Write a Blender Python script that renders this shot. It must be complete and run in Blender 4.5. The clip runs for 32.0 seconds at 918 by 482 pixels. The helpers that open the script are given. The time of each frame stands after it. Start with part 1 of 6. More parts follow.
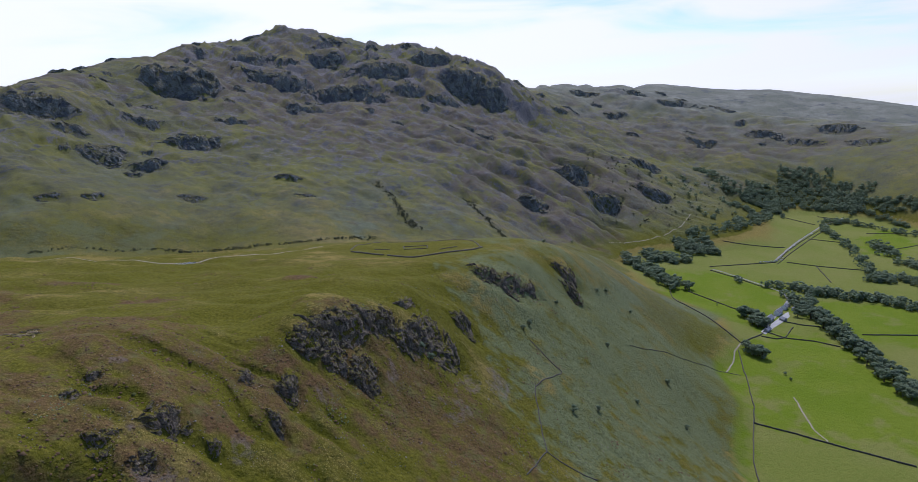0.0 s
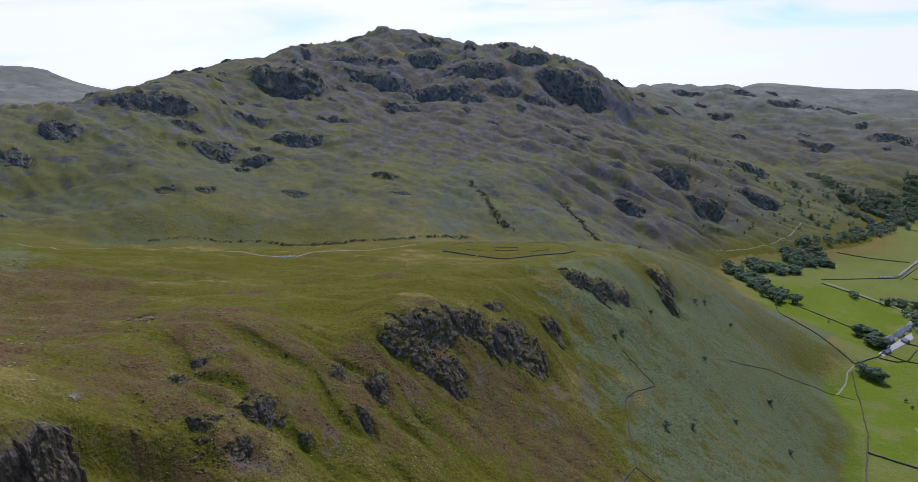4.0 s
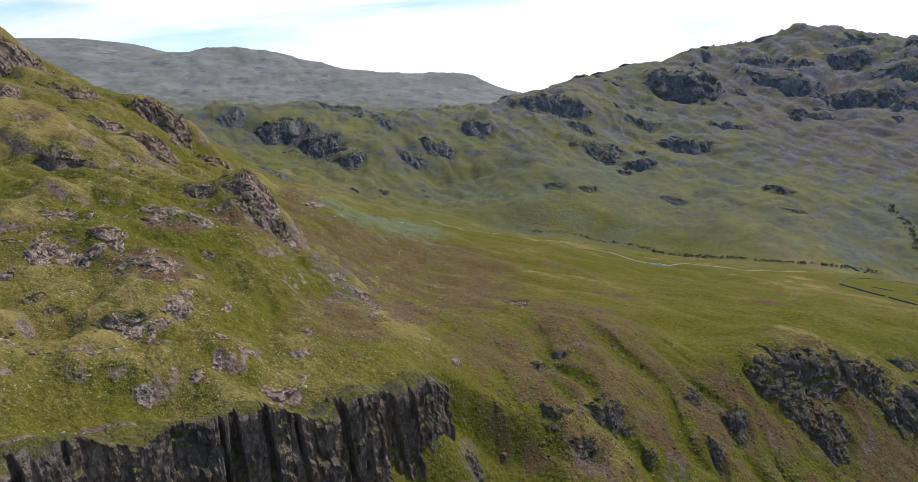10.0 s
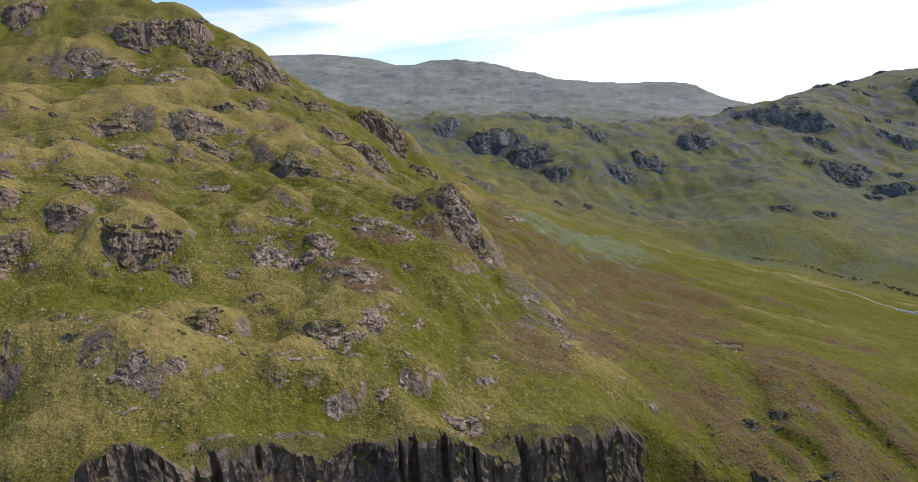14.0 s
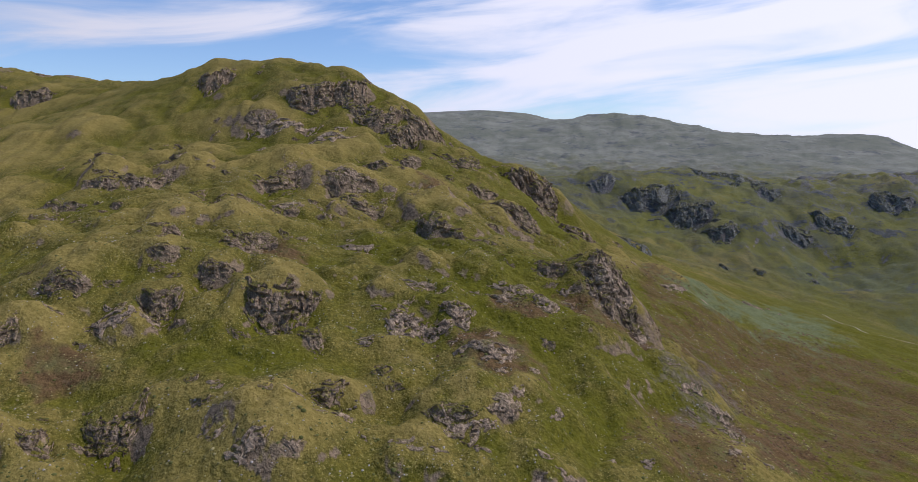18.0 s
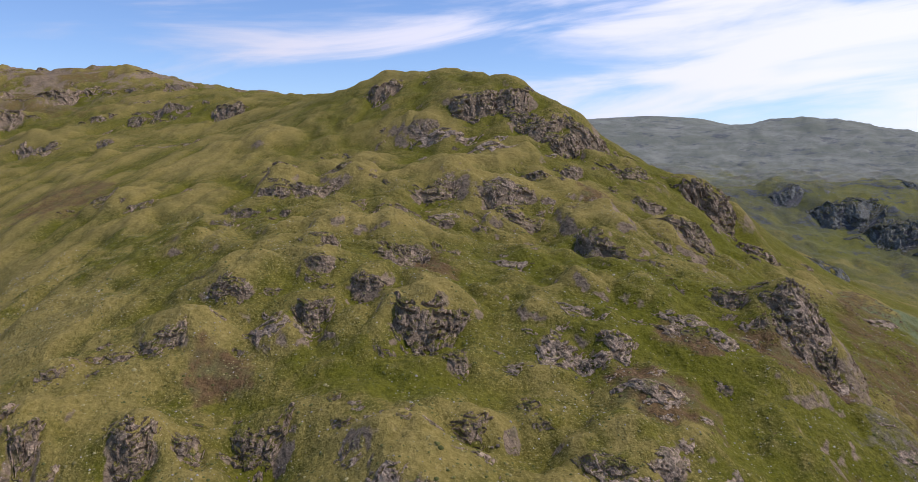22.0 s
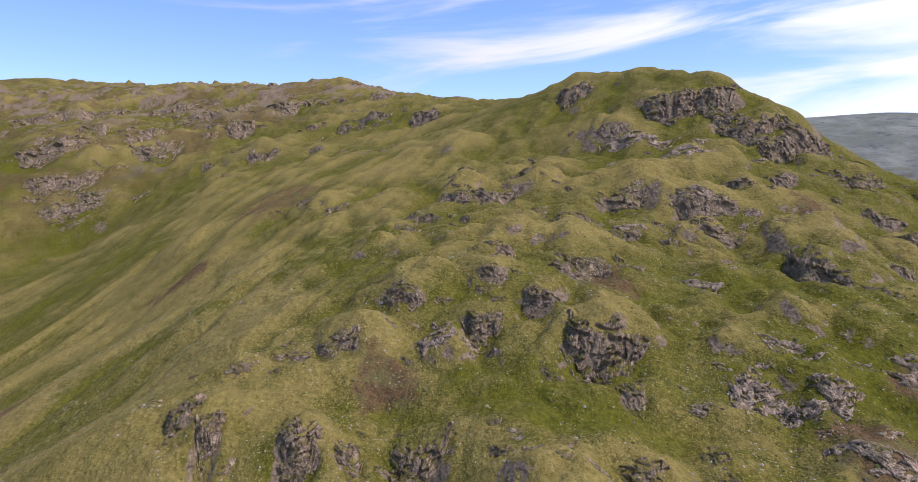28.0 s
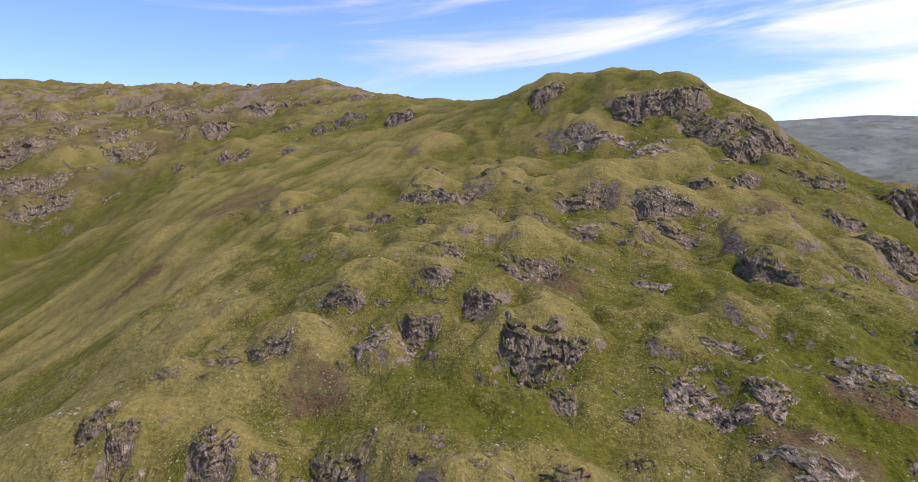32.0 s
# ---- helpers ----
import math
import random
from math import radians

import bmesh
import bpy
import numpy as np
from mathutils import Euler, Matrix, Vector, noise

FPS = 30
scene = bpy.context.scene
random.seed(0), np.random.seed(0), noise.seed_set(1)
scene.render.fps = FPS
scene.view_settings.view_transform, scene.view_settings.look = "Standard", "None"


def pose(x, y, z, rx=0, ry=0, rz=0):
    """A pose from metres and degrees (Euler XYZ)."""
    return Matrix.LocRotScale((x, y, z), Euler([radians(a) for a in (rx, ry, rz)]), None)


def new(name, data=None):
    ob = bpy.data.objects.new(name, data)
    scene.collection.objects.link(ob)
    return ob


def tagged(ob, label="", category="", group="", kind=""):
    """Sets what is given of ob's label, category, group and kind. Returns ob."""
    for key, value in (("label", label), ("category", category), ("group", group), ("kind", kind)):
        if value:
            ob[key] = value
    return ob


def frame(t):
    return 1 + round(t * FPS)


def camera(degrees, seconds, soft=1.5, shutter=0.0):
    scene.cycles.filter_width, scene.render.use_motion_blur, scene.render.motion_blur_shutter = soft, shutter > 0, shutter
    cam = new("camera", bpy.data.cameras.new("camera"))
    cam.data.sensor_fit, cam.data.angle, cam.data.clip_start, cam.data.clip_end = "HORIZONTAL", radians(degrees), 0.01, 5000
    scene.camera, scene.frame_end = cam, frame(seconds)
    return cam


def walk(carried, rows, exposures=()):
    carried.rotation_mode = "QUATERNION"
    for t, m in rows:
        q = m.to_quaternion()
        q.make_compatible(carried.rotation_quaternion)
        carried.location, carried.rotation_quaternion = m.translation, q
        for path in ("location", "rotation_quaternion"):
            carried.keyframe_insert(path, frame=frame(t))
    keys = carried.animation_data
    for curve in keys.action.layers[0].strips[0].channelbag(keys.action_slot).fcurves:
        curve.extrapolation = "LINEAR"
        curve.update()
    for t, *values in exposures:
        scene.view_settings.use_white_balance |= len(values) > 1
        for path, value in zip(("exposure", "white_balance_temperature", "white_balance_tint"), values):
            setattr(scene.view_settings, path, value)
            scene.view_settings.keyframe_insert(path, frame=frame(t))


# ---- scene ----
# ---------------------------------------------------------------- camera
cam = camera(71.10, 32.0, soft=0.5)
# seconds, place, heading to the left of +y, pitch, roll
ROWS = [
    (0.0, -0.00, -0.00, 340.00, 0.000, -13.508, -0.06),
    (0.5, -0.37, 1.36, 340.07, 0.763, -13.501, -0.06),
    (1.0, -0.72, 2.66, 339.91, 2.370, -13.501, -0.05),
    (1.5, -0.68, 3.36, 340.07, 3.606, -13.494, -0.03),
    (2.0, -0.36, 3.41, 340.47, 4.345, -13.516, -0.03),
    (2.5, -0.41, 3.42, 341.06, 5.077, -13.531, -0.09),
    (4.5, -0.77, 3.56, 341.81, 9.895, -13.585, -0.04),
    (5.0, -0.75, 3.20, 342.16, 11.798, -13.569, -0.06),
    (5.5, -0.71, 2.95, 342.34, 14.280, -13.544, -0.04),
    (6.0, -0.74, 2.98, 342.02, 17.126, -13.504, 0.01),
    (6.5, -0.55, 3.14, 341.86, 20.484, -13.459, 0.06),
    (7.0, -0.75, 3.66, 342.03, 23.728, -13.446, 0.01),
    (7.5, -0.89, 4.19, 342.08, 26.939, -13.411, 0.05),
    (8.0, -0.95, 4.67, 341.95, 29.864, -13.365, 0.05),
    (8.5, -1.33, 5.06, 342.39, 32.074, -13.374, 0.05),
    (9.0, -1.72, 5.68, 342.99, 35.017, -13.351, 0.02),
    (9.5, -1.99, 6.28, 343.28, 38.185, -13.338, 0.02),
    (10.0, -2.15, 7.05, 343.44, 41.544, -13.299, -0.00),
    (10.5, -2.65, 7.78, 343.66, 44.596, -13.253, -0.00),
    (11.0, -3.44, 8.85, 343.79, 46.419, -13.227, 0.02),
    (11.5, -4.45, 9.83, 344.00, 48.260, -13.205, 0.05),
    (12.0, -5.71, 11.02, 344.36, 50.116, -13.185, 0.04),
    (12.5, -7.45, 12.83, 344.77, 52.423, -13.169, 0.03),
    (13.0, -9.23, 14.43, 345.26, 54.925, -12.974, 0.01),
    (13.5, -10.96, 16.26, 345.91, 57.696, -12.751, 0.05),
    (14.0, -12.91, 18.10, 346.40, 59.863, -12.487, 0.02),
    (14.5, -14.97, 19.75, 347.21, 61.928, -12.271, 0.03),
    (16.5, -24.83, 25.65, 349.30, 67.249, -10.318, -0.04),
    (17.0, -27.17, 27.30, 349.51, 69.148, -9.511, -0.02),
    (17.5, -29.70, 28.96, 349.52, 71.282, -8.697, 0.02),
    (18.0, -32.44, 30.50, 349.76, 73.473, -7.902, -0.03),
    (18.5, -34.88, 31.75, 350.16, 74.906, -7.445, -0.02),
    (19.0, -37.21, 32.65, 350.29, 76.377, -7.435, -0.01),
    (19.5, -39.63, 33.53, 350.35, 78.322, -7.388, 0.00),
    (20.0, -42.08, 34.29, 350.81, 80.506, -7.385, -0.00),
    (20.5, -44.45, 34.93, 351.14, 82.747, -7.364, 0.03),
    (21.0, -46.74, 35.59, 351.35, 84.661, -7.337, 0.03),
    (21.5, -49.01, 35.60, 351.48, 86.225, -7.296, 0.03),
    (22.0, -51.15, 35.75, 351.84, 87.756, -7.300, 0.08),
    (22.5, -53.14, 35.93, 352.01, 89.696, -7.276, 0.02),
    (23.0, -54.80, 36.16, 352.10, 91.890, -7.229, 0.02),
    (23.5, -56.35, 36.40, 352.18, 93.786, -7.198, 0.03),
    (24.0, -57.62, 36.80, 352.48, 95.441, -7.177, -0.03),
    (24.5, -58.86, 37.09, 352.80, 97.210, -7.185, -0.03),
    (25.0, -59.84, 37.40, 352.92, 99.286, -7.156, -0.05),
    (25.5, -60.89, 37.68, 353.14, 101.362, -7.139, 0.01),
    (26.0, -61.88, 38.06, 353.34, 103.341, -7.105, 0.01),
    (26.5, -62.76, 38.56, 353.61, 105.064, -7.088, 0.00),
    (28.5, -68.97, 40.67, 353.39, 104.524, -7.020, 0.02),
    (29.0, -70.22, 41.23, 353.27, 104.351, -7.006, 0.02),
    (29.5, -71.30, 42.37, 353.04, 104.285, -6.957, -0.05),
    (30.0, -72.38, 43.89, 352.90, 104.130, -6.954, -0.03),
    (30.5, -73.50, 46.12, 352.78, 104.004, -6.892, -0.00),
    (31.0, -75.00, 49.09, 352.55, 103.845, -6.873, -0.00),
    (31.5, -76.62, 52.68, 352.27, 103.801, -6.846, 0.00),
    (32.0, -78.21, 56.53, 352.00, 103.769, -6.821, 0.02),
]


def flight(x, y, z, yaw, pitch, roll):
    return pose(x, y, z, 90 + pitch, 0, yaw) @ pose(0, 0, 0, 0, 0, roll)


walk(cam, [(t, flight(*row)) for t, *row in ROWS], exposures=[(0.0, -0.36, 5560, 22), (6.0, -0.37, 5620, 23), (9.0, -0.13, 5700, 23), (13.0, 0.0, 5740, 22), (16.5, -0.36, 5810, 21), (19.0, -0.48, 5810, 21), (23.0, -0.22, 5730, 24), (26.0, -0.05, 5690, 26), (32.0, -0.02, 5670, 26)])

# ---------------------------------------------------------------- daylight
SUN_TURN, SUN_RISE = -4.0, 59.0  # heading to the left of +y, height over the horizon, in degrees
sun = new("sun", bpy.data.lights.new("sun", "SUN"))
sun.data.energy, sun.data.angle, sun.data.color = 3.6, radians(0.5), (1.0, 0.95, 0.87)
sun.rotation_euler = (radians(90 - SUN_RISE), 0, radians(180 + SUN_TURN))
world = bpy.data.worlds.new("world")
scene.world = world
world.use_nodes = True
wn, wl = world.node_tree.nodes, world.node_tree.links
wn.clear()


def wnode(kind, **values):
    made = wn.new(kind)
    for key, value in values.items():
        made.inputs[key].default_value = value
    return made


sky = wn.new("ShaderNodeTexSky")
sky.sky_type, sky.sun_disc = "NISHITA", False
sky.sun_elevation, sky.sun_rotation = radians(SUN_RISE), radians(-SUN_TURN)
sky.altitude, sky.air_density, sky.dust_density, sky.ozone_density = 400, 1.0, 0.3, 2.0
# thin, streaky high cloud: noise over heading and height, drawn out level
way = wn.new("ShaderNodeTexCoord")
split = wn.new("ShaderNodeSeparateXYZ")
wl.new(way.outputs["Generated"], split.inputs[0])
turn_of = wn.new("ShaderNodeMath"); turn_of.operation = "ARCTAN2"
minus = wn.new("ShaderNodeMath"); minus.operation = "MULTIPLY"; minus.inputs[1].default_value = -1.0
wl.new(split.outputs["X"], minus.inputs[0])
wl.new(minus.outputs[0], turn_of.inputs[0]); wl.new(split.outputs["Y"], turn_of.inputs[1])
height_of = wn.new("ShaderNodeMath"); height_of.operation = "ARCSINE"
wl.new(split.outputs["Z"], height_of.inputs[0])
# the streaks sink a little towards the left
tilted = wn.new("ShaderNodeMath"); tilted.operation = "MULTIPLY_ADD"; tilted.inputs[1].default_value = 0.09
wl.new(turn_of.outputs[0], tilted.inputs[0]); wl.new(height_of.outputs[0], tilted.inputs[2])
joined = wn.new("ShaderNodeCombineXYZ")
wl.new(turn_of.outputs[0], joined.inputs[0]); wl.new(tilted.outputs[0], joined.inputs[1])
turned = wn.new("ShaderNodeMapping")
turned.inputs["Scale"].default_value = (2.3, 15.0, 1)
turned.inputs["Location"].default_value = (3.1, 1.7, 0)
wl.new(joined.outputs[0], turned.inputs[0])
veil = wnode("ShaderNodeTexNoise", Scale=1.0, Detail=9, Roughness=0.55, Distortion=0.6)
wl.new(turned.outputs[0], veil.inputs["Vector"])
# cloud grows towards the sunward side (+y, +x) of the sky
sunward = wn.new("ShaderNodeVectorMath"); sunward.operation = "DOT_PRODUCT"
sunward.inputs[1].default_value = (-0.30, 0.95, 0)
wl.new(way.outputs["Generated"], sunward.inputs[0])
more = wn.new("ShaderNodeMath"); more.operation = "MULTIPLY_ADD"; more.inputs[1].default_value = 0.26; more.inputs[2].default_value = 0.02
wl.new(sunward.outputs["Value"], more.inputs[0])
summed = wn.new("ShaderNodeMath"); summed.operation = "ADD"
wl.new(veil.outputs["Fac"], summed.inputs[0]); wl.new(more.outputs[0], summed.inputs[1])
cover = wn.new("ShaderNodeMapRange"); cover.interpolation_type = "SMOOTHSTEP"
cover.inputs["From Min"].default_value, cover.inputs["From Max"].default_value = 0.49, 0.80
wl.new(summed.outputs[0], cover.inputs["Value"])
# cloud is brighter towards the sun
glare = wn.new("ShaderNodeMath"); glare.operation = "MULTIPLY_ADD"; glare.inputs[1].default_value = 3.0; glare.inputs[2].default_value = 7.0
wl.new(sunward.outputs["Value"], glare.inputs[0])
white = wn.new("ShaderNodeVectorMath"); white.operation = "SCALE"; white.inputs[0].default_value = (1.0, 1.005, 1.02)
wl.new(glare.outputs[0], white.inputs["Scale"])
clear = wn.new("ShaderNodeVectorMath"); clear.operation = "MULTIPLY"; clear.inputs[1].default_value = (1.10, 1.20, 1.26)
wl.new(sky.outputs[0], clear.inputs[0])
blend = wn.new("ShaderNodeMix"); blend.data_type = "RGBA"
wl.new(cover.outputs[0], blend.inputs["Factor"])
wl.new(clear.outputs[0], blend.inputs["A"]); wl.new(white.outputs[0], blend.inputs["B"])
back = wnode("ShaderNodeBackground", Strength=0.13)
wl.new(blend.outputs["Result"], back.inputs["Color"])
wl.new(back.outputs[0], wn.new("ShaderNodeOutputWorld").inputs[0])



# ---------------------------------------------------------------- materials
class Mat:
    """A small writer for node materials."""

    def __init__(self, name, rough=0.9):
        self.m = bpy.data.materials.new(name)
        self.m.use_nodes = True
        self.n, self.l = self.m.node_tree.nodes, self.m.node_tree.links
        self.b = self.n["Principled BSDF"]
        self.b.inputs["Roughness"].default_value = rough
        self.b.inputs["Specular IOR Level"].default_value = 0.25

    def put(self, socket, value):
        if isinstance(value, bpy.types.NodeSocket):
            self.l.new(value, socket)
        elif isinstance(value, (tuple, list)) and len(value) == 3 and socket.type == "RGBA":
            socket.default_value = (*value, 1)
        else:
            socket.default_value = value

    def place(self):
        if not hasattr(self, "at"):
            self.at = self.n.new("ShaderNodeNewGeometry").outputs["Position"]
        return self.at

    def noise(self, size, detail=4, rough=0.55, scale=(1, 1, 1), distort=0.0, turn=None):
        mapping, tex = self.n.new("ShaderNodeMapping"), self.n.new("ShaderNodeTexNoise")
        at = self.place()
        if turn:
            turner = self.n.new("ShaderNodeMapping")
            self.put(turner.inputs["Vector"], at)
            turner.inputs["Rotation"].default_value = [radians(v) for v in turn]
            at = turner.outputs[0]
        self.put(mapping.inputs["Vector"], at)
        mapping.inputs["Scale"].default_value = [s / size for s in scale]
        self.put(tex.inputs["Vector"], mapping.outputs[0])
        tex.inputs["Scale"].default_value, tex.inputs["Detail"].default_value = 1.0, detail
        tex.inputs["Roughness"].default_value, tex.inputs["Distortion"].default_value = rough, distort
        return tex.outputs["Fac"]

    def cells(self, size, scale=(1, 1, 1)):
        mapping, tex = self.n.new("ShaderNodeMapping"), self.n.new("ShaderNodeTexVoronoi")
        self.put(mapping.inputs["Vector"], self.place())
        mapping.inputs["Scale"].default_value = [s / size for s in scale]
        self.put(tex.inputs["Vector"], mapping.outputs[0])
        tex.inputs["Scale"].default_value = 1.0
        return tex.outputs["Distance"]

    def step(self, value, a, b, lo=0.0, hi=1.0):
        node = self.n.new("ShaderNodeMapRange")
        self.put(node.inputs["Value"], value)
        for key, v in (("From Min", a), ("From Max", b), ("To Min", lo), ("To Max", hi)):
            node.inputs[key].default_value = v
        return node.outputs[0]

    def math(self, op, a, b=0.0):
        node = self.n.new("ShaderNodeMath")
        node.operation = op
        self.put(node.inputs[0], a), self.put(node.inputs[1], b)
        return node.outputs[0]

    def mix(self, f, a, b, kind="MIX"):
        node = self.n.new("ShaderNodeMix")
        node.data_type, node.blend_type = "RGBA", kind
        self.put(node.inputs["Factor"], f), self.put(node.inputs["A"], a), self.put(node.inputs["B"], b)
        return node.outputs["Result"]

    def attribute(self, name):
        node, split_ = self.n.new("ShaderNodeAttribute"), self.n.new("ShaderNodeSeparateColor")
        node.attribute_name = name
        self.put(split_.inputs[0], node.outputs["Color"])
        return split_.outputs

    def random(self):
        return self.n.new("ShaderNodeObjectInfo").outputs["Random"]

    def island(self):
        return self.n.new("ShaderNodeNewGeometry").outputs["Random Per Island"]

    def steep(self):
        """1 on level ground, 0 on a wall."""
        node = self.n.new("ShaderNodeSeparateXYZ")
        self.put(node.inputs[0], self.n.new("ShaderNodeNewGeometry").outputs["Normal"])
        return node.outputs["Z"]

    def bump(self, height, depth, strength=1.0):
        node = self.n.new("ShaderNodeBump")
        node.inputs["Strength"].default_value, node.inputs["Distance"].default_value = strength, depth
        self.put(node.inputs["Height"], height)
        if hasattr(self, "last_bump"):
            self.put(node.inputs["Normal"], self.last_bump)
        self.last_bump = node.outputs[0]
        self.put(self.b.inputs["Normal"], self.last_bump)

    def done(self, colour):
        self.put(self.b.inputs["Base Color"], colour)
        return self.m


def turf(w):
    """Rough hill grass: straw, olive and green, with tussocks."""
    wide = w.step(w.noise(46, 5, 0.6), 0.34, 0.66)
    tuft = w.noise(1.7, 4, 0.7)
    c = w.mix(wide, (0.170, 0.138, 0.018), (0.296, 0.220, 0.056))
    c = w.mix(w.step(w.noise(13, 4, 0.65), 0.45, 0.68), c, (0.124, 0.116, 0.013))
    c = w.mix(w.step(w.noise(4.6, 4, 0.7), 0.50, 0.66, 0, 0.55), c, (0.080, 0.080, 0.012))
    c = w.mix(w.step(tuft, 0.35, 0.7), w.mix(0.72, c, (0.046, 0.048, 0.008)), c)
    c = w.mix(w.step(w.noise(1.05, 4, 0.7), 0.55, 0.64, 0, 0.5), c, (0.052, 0.052, 0.012))
    return w.mix(w.step(w.noise(0.7, 3, 0.65), 0.54, 0.68, 0, 0.75), c, (0.39, 0.32, 0.105)), tuft


def stone(w, dark=1.0, upright=False):
    """Weathered volcanic rock: grey with a violet cast, lichen and cracks."""
    grain = w.noise(1.1, 6, 0.7)
    streak = w.noise(2.4, 6, 0.7, (1, 1, 0.28) if upright else (0.5, 0.8, 1.3), 0.6, None if upright else (25, 15, 0))
    c = w.mix(w.step(streak, 0.36, 0.64), (0.105 * dark, 0.082 * dark, 0.060 * dark), (0.305 * dark, 0.232 * dark, 0.160 * dark))
    c = w.mix(w.step(grain, 0.52, 0.75), c, (0.42 * dark, 0.340 * dark, 0.230 * dark))
    c = w.mix(w.step(w.noise(5.5, 4), 0.56, 0.72, 0, 0.6), c, (0.115, 0.115, 0.055))
    return c, streak


def ground_material():
    w = Mat("hill_ground", 0.95)
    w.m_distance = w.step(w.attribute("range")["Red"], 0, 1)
    one, two = w.attribute("cover"), w.attribute("other")
    grass, tuft = turf(w)
    # bracken: blue-green fronds in clumps
    clump = w.cells(1.7)
    fern = w.mix(w.step(clump, 0.1, 0.75), (0.196, 0.218, 0.098), (0.100, 0.112, 0.048))
    fern = w.mix(w.step(w.noise(24, 4), 0.4, 0.65), fern, (0.140, 0.156, 0.068))
    # heather and dead fern: brown
    ling = w.mix(w.step(w.noise(1.4, 4, 0.75), 0.36, 0.66), (0.080, 0.048, 0.021), (0.182, 0.112, 0.047))
    ling = w.mix(w.step(w.noise(9, 4), 0.5, 0.7), ling, (0.135, 0.122, 0.044))
    # meadow
    hay = w.mix(w.step(w.noise(130, 3), 0.42, 0.58), (0.165, 0.185, 0.034), (0.190, 0.195, 0.048))
    hay = w.mix(w.step(two["Blue"], 0.25, 0.75), hay, w.mix(w.step(w.noise(60, 3), 0.4, 0.6), (0.128, 0.180, 0.008), (0.150, 0.192, 0.014)))
    hay = w.mix(w.step(w.noise(3.5, 4, 0.7), 0.42, 0.7, 0, 0.4), hay, (0.110, 0.150, 0.018))
    # bare earth, gravel and paths
    bare = w.mix(w.step(w.noise(1.2, 5, 0.7), 0.35, 0.65), (0.10, 0.078, 0.060), (0.24, 0.19, 0.155))
    rock, streak = stone(w)
    rock = w.mix(1.0, rock, (1.0, 0.94, 0.84), "MULTIPLY")
    # far rock is cooled to grey, haze put into its colour
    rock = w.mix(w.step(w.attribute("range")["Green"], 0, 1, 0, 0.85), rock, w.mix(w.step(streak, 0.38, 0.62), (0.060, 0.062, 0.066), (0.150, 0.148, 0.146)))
    edge = w.noise(3.2, 5, 0.7)
    wide_edge = w.noise(34, 7, 0.74)
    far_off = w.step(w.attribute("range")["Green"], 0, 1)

    def blended(mask, sharp=0.5):
        return w.step(w.math("ADD", mask, w.math("ADD", w.math("MULTIPLY", w.math("SUBTRACT", edge, 0.5), 1.1), w.math("MULTIPLY", w.math("SUBTRACT", wide_edge, 0.5), w.math("MULTIPLY", far_off, 1.8)))), 0.5 - sharp / 2, 0.5 + sharp / 2)

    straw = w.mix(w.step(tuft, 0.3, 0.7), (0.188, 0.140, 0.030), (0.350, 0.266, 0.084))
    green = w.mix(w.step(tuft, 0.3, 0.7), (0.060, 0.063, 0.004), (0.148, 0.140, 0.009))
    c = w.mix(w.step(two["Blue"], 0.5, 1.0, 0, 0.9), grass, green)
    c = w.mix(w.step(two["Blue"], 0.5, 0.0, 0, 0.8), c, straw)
    # the distant range: moorland bleached blue-grey, haze put into its colour
    hazy_moor = w.mix(w.step(w.noise(110, 8, 0.72), 0.40, 0.62), (0.130, 0.135, 0.098), (0.222, 0.220, 0.165))
    hazy_moor = w.mix(w.step(w.noise(260, 5, 0.6), 0.46, 0.60, 0, 0.7), hazy_moor, (0.128, 0.134, 0.088))
    hazy_moor = w.mix(w.step(w.noise(80, 7, 0.7, (0.8, 0.8, 1.6)), 0.56, 0.62, 0, 0.75), hazy_moor, (0.075, 0.078, 0.082))
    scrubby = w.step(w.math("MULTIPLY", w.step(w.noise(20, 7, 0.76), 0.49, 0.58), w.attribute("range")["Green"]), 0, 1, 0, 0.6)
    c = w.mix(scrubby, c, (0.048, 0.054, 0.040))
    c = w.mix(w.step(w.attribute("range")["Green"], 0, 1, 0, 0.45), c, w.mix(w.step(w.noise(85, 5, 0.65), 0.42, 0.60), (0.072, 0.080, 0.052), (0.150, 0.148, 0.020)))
    # fells: violet-grey heather and fern with haze in their colour; dark rock scars aslant
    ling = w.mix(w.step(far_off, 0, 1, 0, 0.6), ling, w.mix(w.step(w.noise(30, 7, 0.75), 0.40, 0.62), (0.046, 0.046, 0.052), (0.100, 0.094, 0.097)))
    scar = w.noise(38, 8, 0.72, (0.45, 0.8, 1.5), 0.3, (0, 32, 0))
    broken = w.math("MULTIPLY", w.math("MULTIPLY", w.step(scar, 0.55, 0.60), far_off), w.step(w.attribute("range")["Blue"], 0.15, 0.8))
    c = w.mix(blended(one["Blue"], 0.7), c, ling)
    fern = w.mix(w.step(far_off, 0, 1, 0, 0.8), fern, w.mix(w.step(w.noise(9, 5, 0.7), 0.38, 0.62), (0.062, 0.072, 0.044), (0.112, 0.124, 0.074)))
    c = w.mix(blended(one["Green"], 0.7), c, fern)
    c = w.mix(two["Red"], c, hay)
    c = w.mix(blended(two["Green"], 0.4), c, bare)
    c = w.mix(blended(one["Red"], 0.3), c, rock)
